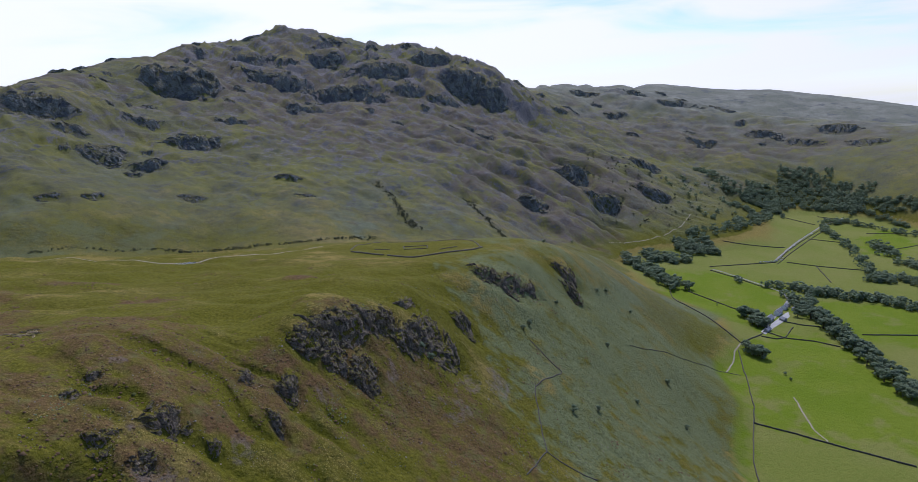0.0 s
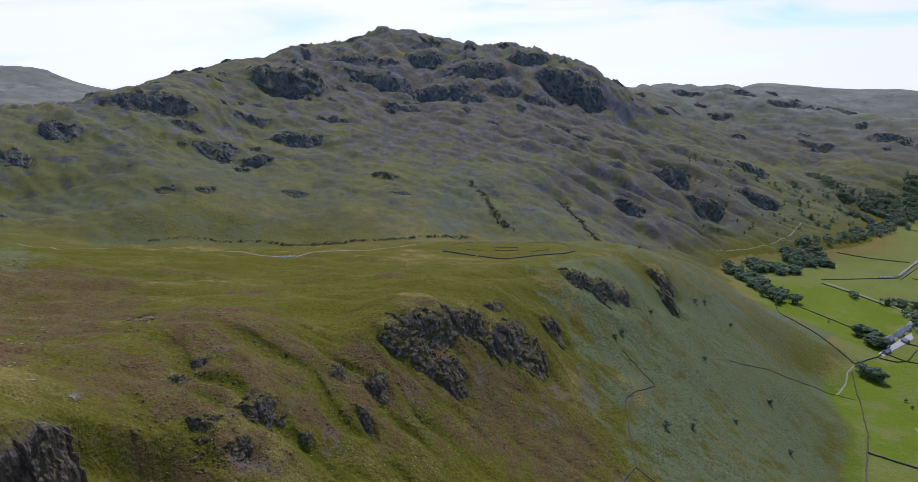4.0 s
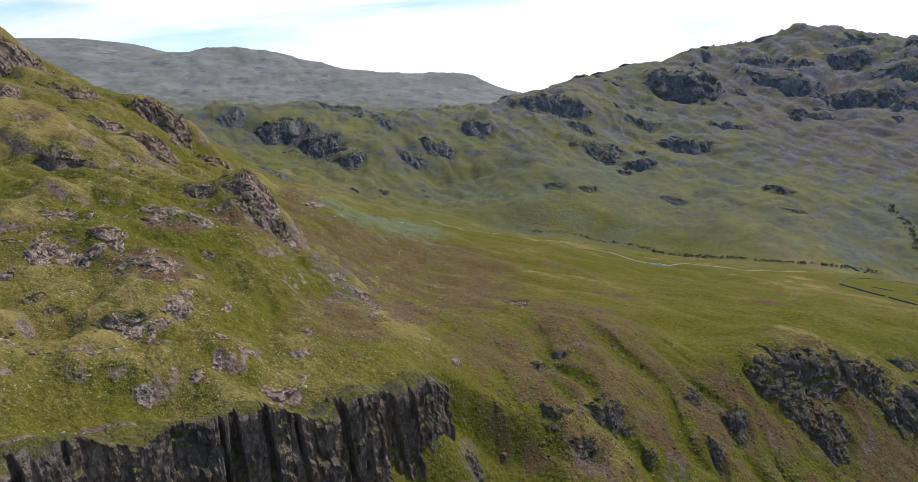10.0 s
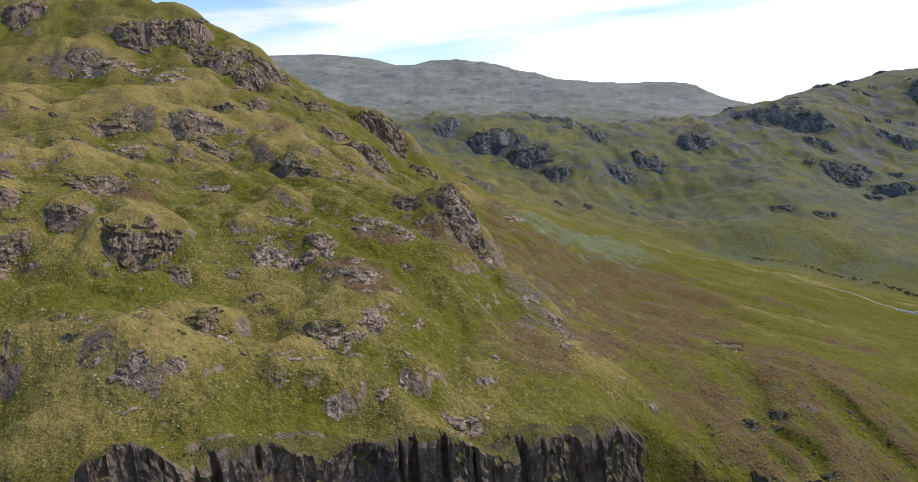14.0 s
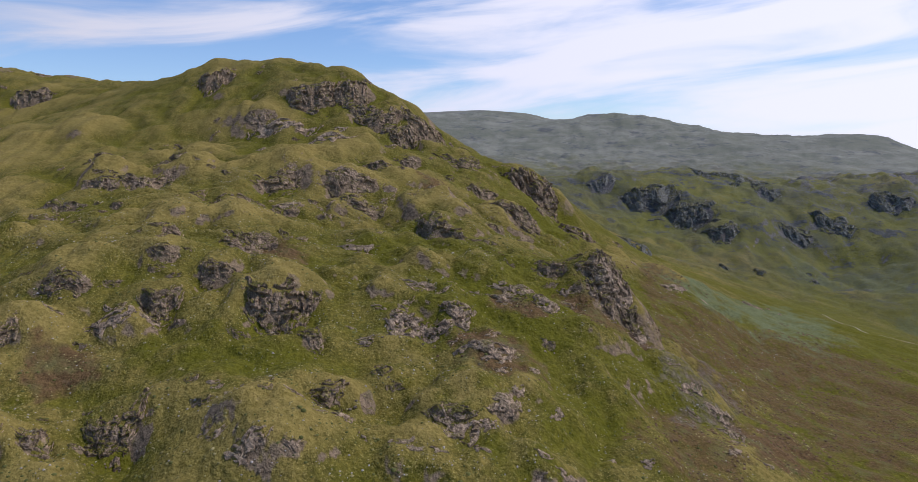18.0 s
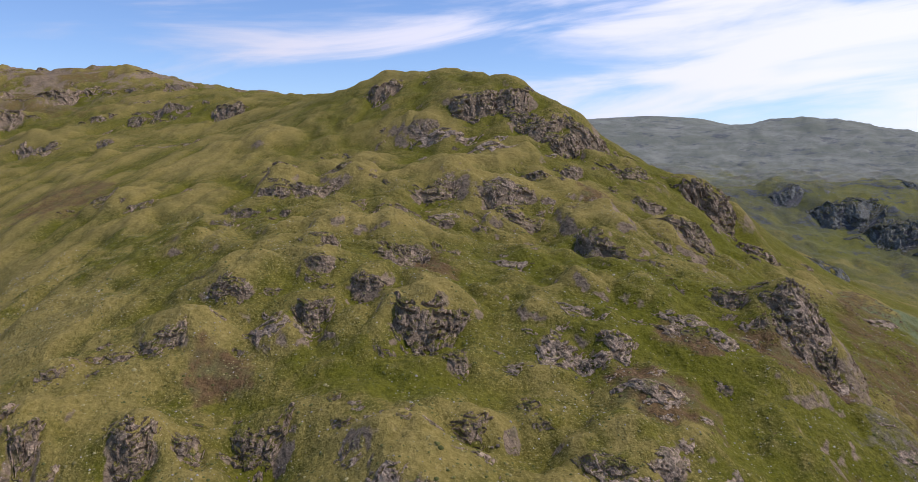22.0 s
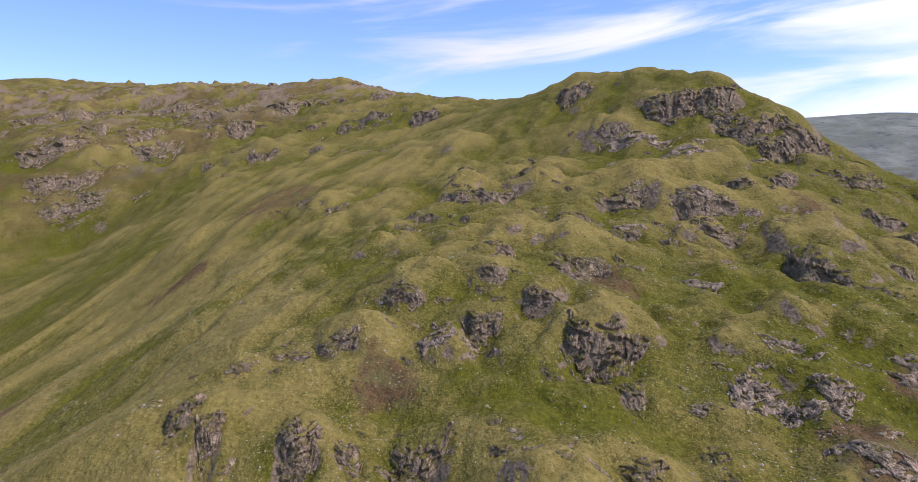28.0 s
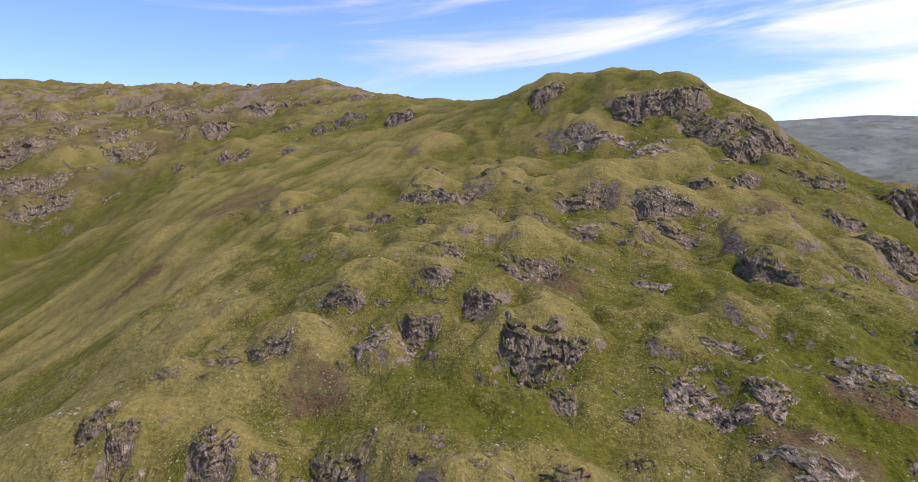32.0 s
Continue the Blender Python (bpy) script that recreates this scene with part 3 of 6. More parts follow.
crag("bench", -267, 78, 17.5, 11.0, -114)
crag("bench", -236, 106, 14.0, 6.1, -72)
crag("bench", -208, 98, 16.7, 7.1, -59)
crag("bench", -201, 81, 15.8, 8.7, -117)
crag("bench", -288, 179, 27.1, 16.2, -77)
crag("bench", -274, 186, 8.9, 8.3, -85)
crag("bench", -393, 287, 21.8, 9.6, -95)
crag("bench", -470, 422, 22.9, 10.3, -84)
crag("bench", -204, 285, 12.9, 4.5, -96)
crag("bench", -181, 127, 10.2, 3.3, -90)
crag("bench", -183, 107, 7.9, 2.4, -95)
crag("bench", -202, 178, 9.9, 3.0, -75)
crag("bench", -342, 71, 18.6, 7.5, -106)
crag("bench", -422, 41, 18.9, 6.8, -83)
crag("bench", -455, 82, 24.7, 8.2, -96)
crag("bench", -594, 44, 58.8, 16.0, -106)
crag("bench", -552, 80, 39.9, 12.0, -97)
crag("bench", -243, 191, 14.0, 6.7, -78)
crag("bench", -233, 197, 13.9, 6.7, -94)
crag("bench", -220, 193, 10.7, 4.8, -92)
crag("bench", -195, 62, 7.5, 2.3, -98)
crag("bench", -210, 49, 7.9, 2.4, -62)
crag("bench", -215, 36, 6.0, 2.4, -73)
crag("bench", -187, 101, 5.9, 2.0, -104)
crag("bench", -173, 197, 7.4, 3.5, -80)
crag("spur", -126, 238, 6.8, 3.4, -124)
crag("spur", -117, 235, 8.7, 8.1, -133)
crag("spur", -111, 237, 5.6, 4.4, -112)
crag("spur", -133, 213, 8.4, 3.2, -139)
crag("spur", -118, 216, 6.4, 4.9, -163)
crag("spur", -133, 221, 8.5, 2.5, -151)
crag("spur", -101, 285, 8.5, 6.7, -111)
crag("spur", -83, 290, 11.3, 10.5, -131)
crag("spur", -153, 248, 5.1, 3.2, -151)
crag("spur", -208, 291, 11.1, 5.2, 40)
crag("spur", -155, 235, 9.1, 4.2, -116)
crag("spur", -142, 176, 7.9, 7.4, -63)
crag("spur", -54, 324, 9.8, 13.8, -114)
crag("spur", -82, 264, 6.4, 9.9, -137)
crag("spur", -100, 236, 6.7, 4.8, -132)
crag("spur", -84, 323, 9.6, 5.8, -113)
crag("spur", -43, 377, 10.9, 12.8, -140)
crag("spur", -77, 323, 29.2, 14.9, -142)
crag("spur", -65, 343, 40.7, 14.9, -130)
crag("spur", -50, 368, 28.8, 12.9, -122)
crag("spur", -21, 391, 34.5, 16.9, -120)
crag("spur", -8, 391, 30.9, 17.0, -123)
crag("spur", -31, 375, 25.8, 14.8, -143)
crag("spur", 4, 439, 21.4, 13.7, -119)
crag("spur", -52, 333, 16.8, 12.1, -130)
crag("spur", -67, 325, 22.9, 13.1, -114)
crag("spur", -48, 327, 13.3, 10.0, -132)
crag("spur", 23, 526, 27.9, 15.0, -142)
crag("spur", 44, 534, 38.8, 18.4, -145)
crag("spur", 64, 546, 23.1, 12.6, -120)
crag("spur", 115, 654, 31.5, 22.7, -142)
crag("spur", 119, 630, 24.5, 20.8, -155)
crag("spur", -118, 234, 17.5, 9.0, -127)
crag("spur", -83, 288, 13.9, 10.3, -133)
crag("spur", -117, 213, 10.2, 6.6, -136)
crag("spur", -136, 216, 10.4, 5.7, -162)
crag("spur", -101, 282, 8.3, 6.5, -100)
crag("spur", -34, 405, 19.5, 8.6, -117)
crag("spur", -204, 284, 13.4, 4.0, 15)
crag("spur", -153, 248, 8.5, 4.0, -151)

crag("hill", -351, 21, 21.7, 8.5, -86)
crag("hill", -256, -88, 11.2, 5.0, -57)
crag("bench", -293, 90, 13.6, 6.1, -102)
crag("bench", -288, 130, 18.7, 8.4, -112)
crag("hill", -309, 159, 15.7, 7.0, -116)
crag("hill", -1135, -379, 63.5, 19.1, -68)

# lesser crags all over the high fell and the ranges, drawn out across the slope
for area in ((-430, 2000, 560, 380, 46), (-760, 1350, 260, 330, 22), (-880, 780, 220, 330, 22), (-1100, -420, 420, 330, 40), (-1180, -900, 330, 330, 30), (620, 2500, 520, 360, 22)):
    picks = np.random.default_rng(int(area[1] + 5000))
    for _ in range(area[4]):
        cx, cy = area[0] + picks.uniform(-1, 1) * area[2], area[1] + picks.uniform(-1, 1) * area[3]
        reach_ = math.hypot(cx - HUB[0], cy - HUB[1])
        facing = math.degrees(math.atan2(cx - HUB[0], HUB[1] - cy))
        low_ = 0.6 if cy < 0 else 1.0
        crag("fell", cx, cy, reach_ * picks.uniform(0.012, 0.034), reach_ * picks.uniform(0.006, 0.013) * low_, facing + picks.normal(0, 25))
MAIN_CRAGS = len(CRAGS)
# small rocks breaking through the turf round the crags of the near hill and of the northern range
picks = np.random.default_rng(321)
for kind, cx, cy, wide, high, head in list(CRAGS):
    if kind not in ("hill", "bench") or wide < 7:
        continue
    north_ = cy < -300
    for _ in range(3 if wide > 14 or north_ else 2):
        lie_ = math.radians(head)
        along_, out_by = picks.uniform(-1.5, 1.5) * wide, picks.uniform(-1.6, 1.0) * max(high, 9)
        bx, by = cx + math.cos(lie_) * along_ - math.sin(lie_) * out_by, cy + math.sin(lie_) * along_ + math.cos(lie_) * out_by
        wide_ = picks.uniform(0.3, 0.7) * wide if north_ else picks.uniform(2.2, 5.0) + 0.16 * wide
        crag(kind, bx, by, wide_, wide_ * picks.uniform(0.28, 0.5), head + picks.normal(0, 25))

KNOLLS = []


def knoll(x, y, reach, rise):
    """A rounded grassy knoll."""
    KNOLLS.append((x, y, reach, rise))


knoll(-319, -51, 25, 4.6)
knoll(-389, -23, 24, 6.5)
knoll(-394, 5, 27, 7.5)
knoll(-293, 34, 22, 5.9)
knoll(-297, -7, 11, 3.1)
knoll(-312, 10, 12, 3.4)
knoll(-312, 57, 11, 3.0)
knoll(-296, 83, 20, 5.4)
knoll(-279, 100, 19, 5.1)
knoll(-229, -47, 13, 3.7)
knoll(-236, -14, 14, 3.8)
knoll(-236, 65, 6, 1.7)
knoll(-230, -84, 15, 4.0)
knoll(-481, 40, 34, 8.0)
knoll(-428, 134, 31, 8.0)
knoll(-426, 83, 26, 7.2)
knoll(-490, -63, 29, 8.0)
knoll(-496, -24, 27, 7.3)
knoll(-629, 26, 28, 7.8)
knoll(-548, 86, 43, 8.0)
knoll(-498, -295, 34, 8.0)
knoll(-505, -183, 28, 7.6)
knoll(-857, -440, 57, 8.0)
knoll(-876, -633, 65, 8.0)
knoll(-827, -737, 74, 8.0)
knoll(-742, -619, 64, 8.0)
knoll(-319, 100, 17, 4.7)
knoll(-284, -51, 22, 2.6)
knoll(-261, -91, 12, 3.4)
knoll(-281, -21, 12, 3.2)
knoll(-539, 194, 33, 8.0)
knoll(-311, 126, 20, 5.5)
knoll(-661, -120, 41, 8.0)
knoll(-384, -85, 21, 5.8)
knoll(-215, 89, 22, 6.1)
knoll(-229, 51, 12, 3.3)
knoll(-200, 31, 16, 4.3)
knoll(-425, 260, 39, 8.0)
knoll(-537, 262, 38, 8.0)
knoll(-450, 326, 35, 8.0)
knoll(-279, 224, 22, 6.2)
knoll(-555, -22, 36, 8.0)
knoll(-198, 65, 16, 4.3)
knoll(-188, 101, 13, 3.6)
knoll(-228, 145, 18, 5.1)
knoll(-299, 182, 27, 7.5)
knoll(-252, 196, 22, 6.0)
knoll(-464, 76, 34, 8.0)
knoll(-433, 180, 29, 7.9)
knoll(-218, 26, 15, 4.2)

CRAG_FOOT = np.array([c[1:3] for c in CRAGS], float)
CRAG_REACH = np.array([0.75 * c[3] + 1.9 * c[4] for c in CRAGS])
RELIEF = {"bench": 0.26, "hill": 0.58, "spur": 0.55, "fell": 0.55}  # drop of a face, as a share of its height


def crag_frame(crag_at, x, y, seed):
    """Along and out from a rock face: the brink wanders in and out."""
    kind, cx, cy, wide, high, head = crag_at
    h = math.radians(head)
    ax, ay = -math.sin(h), math.cos(h)
    u, v = (x - cx) * ay - (y - cy) * ax, (x - cx) * ax + (y - cy) * ay
    v = v + 0.30 * high * folds(x, y, 0.32 * wide + 2, 3, seed % 53, 0.6) + 0.35 * high * (u / (0.5 * wide)) ** 2
    return u, v


def knolls_of_crags(x, y):
    """The ground drops at each rock face, and runs back level behind it."""
    up, down = np.zeros(len(x)), np.zeros(len(x))
    near = (CRAG_FOOT[:, 0] + CRAG_REACH > x.min()) & (CRAG_FOOT[:, 0] - CRAG_REACH < x.max()) & (CRAG_FOOT[:, 1] + CRAG_REACH > y.min()) & (CRAG_FOOT[:, 1] - CRAG_REACH < y.max())
    for k in np.flatnonzero(near):
        kind, cx, cy, wide, high, head = CRAGS[k]
        some = np.flatnonzero((abs(x - cx) < CRAG_REACH[k]) & (abs(y - cy) < CRAG_REACH[k]))
        if not len(some):
            continue
        u, v = crag_frame(CRAGS[k], x[some], y[some], 31 * k)
        side = 1 - ramp(abs(u) / (0.5 * wide), 0.45, 1.25)
        tall = RELIEF[kind] * high
        step_ = 1 - ramp(v, -0.20 * high, 0.32 * high)
        up[some] = np.maximum(up[some], 0.45 * tall * side * step_ * (1 - ramp(-v, 0.2 * high, 0.8 * high + 0.45 * wide)))
        down[some] = np.maximum(down[some], 0.55 * tall * side * (1 - step_) * (1 - ramp(v, 0.4 * high, 1.5 * high)))
    for k, (cx, cy, reach, rise) in enumerate(KNOLLS):
        if cx + 1.5 * reach < x.min() or cx - 1.5 * reach > x.max() or cy + 1.5 * reach < y.min() or cy - 1.5 * reach > y.max():
            continue
        some = np.flatnonzero((abs(x - cx) < 1.5 * reach) & (abs(y - cy) < 1.5 * reach))
        d = np.hypot(x[some] - cx, y[some] - cy) / reach + 0.35 * folds(x[some], y[some], 0.7 * reach, 2, 41 + k)
        up[some] = np.maximum(up[some], rise * (1.4 * np.clip(1 - d * d, 0, 1) ** 1.2 - 0.3 * np.clip(1.3 - d, 0, 1)))
    return up - down


def billow(x, y, size, seed):
    """Rounded swells parted by creases, 0 to about 1."""
    return abs(folds(x, y, size, 2, seed, 0.35)) * 2.2


# slopes scored by runnels: centre, extent, direction of fall, spacing and depth
RUNNELS = (
    (55, 370, 150, 190, 0.87, -0.49, 17, 0.8),
    (-100, 240, 70, 80, 0.95, -0.3, 15, 2.4),
    (220, 1560, 330, 420, 0.80, -0.60, 52, 13),
    (760, 1950, 330, 300, 0.45, -0.89, 60, 9),
    (-250, 1150, 380, 220, 0.35, -0.94, 60, 3),
    (-640, 880, 260, 260, 0.55, -0.83, 55, 3),
)


BRINK = np.array([(-166, -34), (-158, -10), (-154, 11), (-157, 26), (-160, 50), (-159, 73), (-149, 102), (-147, 131), (-147, 158), (-149, 170), (-156, 178)], float)


def below_brink(x, y):
    """How far the ground falls away at the foot of the cliff."""
    drop = np.zeros(len(x))
    some = np.flatnonzero((x > -220) & (x < -60) & (y > -70) & (y < 215))
    if not len(some):
        return drop
    a, b = x[some], y[some]
    best, out_, run_, done = np.full(len(a), 1e9), np.zeros(len(a)), np.zeros(len(a)), 0.0
    last = len(BRINK) - 2
    beyond = np.zeros(len(a))
    for k, ((px, py), (qx, qy)) in enumerate(zip(BRINK[:-1], BRINK[1:])):
        long = math.hypot(qx - px, qy - py)
        tx, ty = (qx - px) / long, (qy - py) / long
        free = (a - px) * tx + (b - py) * ty
        s = np.clip(free, 0, long)
        dx, dy = a - px - s * tx, b - py - s * ty
        d = np.hypot(dx, dy)
        near = d < best
        best = np.where(near, d, best)
        across = (a - px) * ty - (b - py) * tx
        out_ = np.where(near, across if k == last else d * np.sign(dx * ty - dy * tx), out_)
        beyond = np.where(near, np.clip(free - long, 0, 99) if k == last else 0, beyond)
        run_ = np.where(near, done + s, run_)
        done += long
    drop[some] = (30 - 13 * ramp(run_, 150, 205)) * ramp(out_, -11.0, -1.0) * (1 - ramp(out_, 14, 50)) * ramp(run_, 0, 12) * (1 - ramp(beyond, 0, 14))
    return drop


def land(x, y, full=False):
    """Height of the ground at x, y. full: also how broken it is, and how far off."""
    x, y = np.ravel(x).astype(float), np.ravel(y).astype(float)
    far = np.hypot(x - HUB[0], y - HUB[1])
    z = broad(x, y)
    c = craggy(x, y)
    flat = ramp(z, 4, 40)
    z = np.where(z < 6, 6 + (z - 6) * 0.15, z)
    big = ramp(far, 500, 1800)
    level = blob(x, y, -30, 640, 160, 110, 0, 0.5)
    swell = folds(x, y, 220, 3, 5) * 18 * big * (0.25 + c) + folds(x, y, 60, 3, 9) * (2.8 + 2.5 * big) * (0.35 + 0.9 * c) + folds(x, y, 24, 2, 11) * 1.5 * c
    gully = blob(x, y, -470, -290, 330, 210, 0, 0.5)
    swell = swell + gully * 5.0 * (billow((x * 0.97 - y * 0.22) / 6, x * 0.22 + y * 0.97 + 7 * folds(x, y, 60, 2, 14), 28, 13) - 0.4)
    for cx, cy, rx, ry, dx, dy, size, amp in RUNNELS:
        inside = np.flatnonzero(np.hypot((x - cx) / rx, (y - cy) / ry) < 1.5)
        a, b = x[inside], y[inside]
        bend = 0.8 * size * folds(a, b, 3.5 * size, 2, 16)
        lines = folds((a * dx + b * dy) / 3.2, a * dy - b * dx + bend, size, 2, 15)
        swell[inside] = swell[inside] + amp * (lines - 0.8 * ramp(lines, -0.1, -0.4)) * blob(a, b, cx, cy, rx, ry, 0, 0.5)
    knolls = (6.6 * (billow(0.75 * x + 0.3 * y, y - 0.3 * x, 58, 21) - 0.4) + 3.2 * (billow(x, 0.8 * y, 25, 22) - 0.4)) * c * (1 - big) + ramp(folds(x + 900, y, 95, 4, 23), 0.08, 0.4) * 9 * c * big
    # low rock steps: short on the near hill, long and aslant on the fells
    lean_x, lean_y = 0.86 * x - 0.50 * y, 0.86 * y + 0.50 * x
    knolls = knolls + (ramp(folds(x, y, 17, 3, 25), 0.0, 0.26) - 0.4) * 0.7 * c * (1 - big) + ((ramp(folds(lean_x * 0.55, lean_y, 60, 4, 27, 0.58), 0.0, 0.14) - 0.4) * 6.5 + (ramp(folds(lean_x * 0.5, lean_y, 150, 4, 29, 0.58), 0.0, 0.13) - 0.4) * 11) * c * big
    # the plateau lies in long low ridges and rushy hollows
    swell = swell + 4.2 * (billow(0.7 * x + 0.2 * y, y - 0.25 * x, 52, 35) - 0.4) * blob(x, y, -230, 480, 330, 230, 20, 0.4)
    small = folds(x, y, 9, 3, 31) * (0.45 + 0.8 * c) * (1 - 0.6 * ramp(far, 300, 900))
    z = z + (swell + knolls + small) * (0.06 + 0.94 * flat) * (1 - 0.8 * level)
    z = z + knolls_of_crags(x, y) - below_brink(x, y)
    return (z, c, far) if full else z


# ---------------------------------------------------------------- the ground, one sheet out to the horizon
PATCHES = []


def patch(cover, x, y, rx, ry, turn):
    """A patch of fern, ling, lush grass or bare ground: an ellipse with a ragged edge."""
    PATCHES.append((cover, x, y, rx, ry, turn))


patch("fern", 90, 542, 81, 94, -9)
patch("fern", 101, 464, 76, 57, -12)
patch("fern", 67, 559, 42, 31, -6)
patch("fern", 226, 967, 53, 266, -13)
patch("fern", 273, 846, 106, 431, -18)
patch("fern", 229, 904, 70, 295, -14)
patch("fern", -87, 1127, 219, 122, 4)
patch("fern", -381, 950, 112, 72, 21)
patch("fern", -489, 744, 82, 30, 33)
patch("fern", -148, 1209, 123, 98, 6)
patch("fern", 426, 1135, 45, 120, -20)
patch("fern", 104, 961, 82, 271, -6)
patch("fern", -198, 952, 135, 46, 11)
patch("fern", -532, 995, 61, 70, 28)
patch("fern", -478, 701, 79, 12, 34)
patch("fern", -417, 364, 53, 67, 49)
patch("fern", -645, 684, 69, 72, 43)
patch("fern", -114, 1113, 122, 104, 5)
patch("fern", -495, 717, 95, 27, 34)
patch("fern", -442, 427, 36, 100, 46)
patch("fern", -596, 748, 87, 63, 38)
patch("fern", -384, 897, 88, 63, 23)
patch("ling", -306, 281, 53, 78, 47)
patch("ling", -263, 295, 40, 77, 40)
patch("ling", -204, 161, 17, 25, 52)
patch("ling", -273, 181, 8, 8, 57)
patch("ling", -264, -36, 11, 10, -252)
patch("ling", -234, 104, 14, 7, 69)
patch("ling", -278, 124, 7, 9, 69)
patch("ling", -424, 298, 15, 79, 55)
patch("ling", -320, 265, 34, 51, 50)
patch("ling", -474, 145, 12, 14, 75)
patch("ling", -175, 234, 30, 16, 37)
patch("ling", -141, 253, 28, 10, 29)
patch("ling", -121, 272, 23, 16, 24)
patch("ling", -126, 210, 32, 9, 31)
patch("ling", -103, 259, 16, 16, 21)
patch("ling", -77, 304, 18, 8, 14)
patch("ling", 363, 642, 9, 47, -29)
patch("ling", 350, 582, 15, 25, -31)
patch("ling", 466, 858, 20, 25, -28)
patch("ling", 375, 696, 11, 42, -28)
patch("ling", 333, 530, 29, 33, -32)
patch("ling", 144, 1350, 148, 197, -6)
patch("ling", 320, 1623, 146, 206, -11)
patch("ling", -217, 1688, 361, 287, 7)
patch("ling", 26, 1864, 225, 194, 0)
patch("ling", -21, 336, 57, 40, 3)
patch("ling", -120, 268, 66, 28, 24)
patch("ling", -161, 238, 36, 16, 34)
patch("ling", -169, 298, 37, 31, 29)
patch("ling", 423, 1555, 87, 157, -15)
patch("ling", -572, 1941, 278, 172, 16)
patch("ling", 940, 2236, 333, 227, -22)
patch("ling", -312, 335, 53, 64, 43)
patch("ling", -146, 235, 32, 22, 31)
patch("ling", -326, 263, 20, 38, 51)
patch("ling", -219, 210, 16, 19, 46)
patch("ling", -336, 35, 10, 16, 86)
patch("ling", -266, -36, 10, 12, -251)
patch("ling", -335, 31, 11, 16, -268)
patch("ling", -271, 130, 7, 4, 66)
patch("ling", -247, 108, 14, 12, 69)
patch("ling", -278, 165, 14, 15, 59)
patch("ling", -425, -244, 19, 12, -232)
patch("ling", -312, -252, 14, 12, -220)
patch("ling", -549, -246, 29, 57, -239)
patch("lush", -412, 432, 64, 270, 43)
patch("lush", -337, 259, 21, 54, 53)
patch("lush", -238, 140, 17, 11, 61)
patch("lush", -227, 220, 18, 29, 45)
patch("lush", -154, 212, 6, 7, 36)
patch("lush", -165, 341, 36, 29, 25)
patch("lush", -114, 329, 12, 24, 19)
patch("lush", -93, 417, 44, 42, 12)
patch("lush", -366, 482, 26, 99, 37)
patch("lush", -142, 254, 8, 16, 29)
patch("lush", -238, 135, 16, 52, 62)
patch("lush", -331, 113, 49, 16, 72)
patch("lush", -187, 97, 15, 8, 65)
patch("lush", -182, 156, 28, 8, 50)
patch("lush", -198, 474, 60, 74, 22)
patch("lush", -249, 23, 22, 15, 87)
patch("lush", -329, 124, 31, 17, 72)
patch("lush", -259, -2, 15, 12, -259)
patch("lush", -288, -20, 13, 3, -256)
patch("lush", -266, 110, 6, 20, 70)
patch("lush", -398, -120, 28, 38, -245)
patch("lush", -682, -626, 58, 29, -223)
patch("lush", -511, -392, 57, 44, -226)
patch("lush", -331, -187, 41, 15, -230)
patch("lush", 430, 1009, 93, 126, -23)
patch("lush", 599, 891, 81, 85, -33)
patch("lush", 461, 764, 64, 62, -31)
patch("lush", 428, 645, 87, 93, -33)
patch("lush", 349, 641, 25, 67, -28)
patch("lush", 442, 1091, 50, 57, -22)
patch("lush", 370, 745, 24, 55, -26)
patch("lush", 936, 1355, 45, 129, -34)
patch("lush", -78, 450, 64, 70, 9)
patch("lush", -247, 487, 103, 72, 26)
patch("lush", -116, 362, 35, 41, 17)
patch("lush", -37, 475, 36, 40, 4)
patch("lush", -616, 1107, 80, 69, 29)
patch("lush", -572, 914, 98, 64, 32)
patch("lush", -337, 1310, 99, 63, 14)
patch("lush", -377, 834, 128, 21, 24)
patch("lush", 59, 1418, 130, 74, -2)
patch("lush", 215, 1013, 56, 200, -12)
patch("straw", -235, -110, 55, 60, 0)
patch("straw", -300, -130, 60, 30, 20)
patch("straw", -430, -260, 120, 60, 40)
patch("straw", -205, 420, 50, 20, 20)
patch("straw", -300, 480, 70, 14, 30)
patch("straw", -120, 560, 60, 12, 25)
patch("straw", -60, 520, 30, 16, 10)
patch("straw", -330, 580, 90, 9, 25)
patch("ling", -195, 380, 14, 9, 20)
patch("ling", -120, 455, 11, 6, 30)
patch("ling", -260, 430, 22, 7, 35)
patch("fern", 620, 1880, 330, 330, 0)
patch("fern", 1080, 2080, 330, 260, 0)
patch("fern", 470, 1420, 120, 140, 0)
patch("ling", 760, 2250, 300, 200, 0)
patch("ling", 1250, 2150, 200, 160, 0)
patch("lush", -45, 655, 60, 45, 0)
patch("lush", 300, 800, 45, 230, -18)
patch("lush", 262, 620, 40, 110, -18)
patch("lush", -235, 165, 20, 60, 30)
# far bank: shade of its sunless side put in as deeper green grass
patch("lush", -650, 900, 230, 270, 0)
patch("lush", -420, 1230, 260, 220, 0)
patch("lush", -860, 640, 130, 160, 0)
patch("lush", -500, 230, 60, 60, 0)
patch("fern", 190, 560, 70, 110, -15)
patch("fern", 238, 650, 56, 130, -15)
patch("fern", 120, 400, 70, 60, -15)
patch("lush", -275, 130, 42, 60, 60)
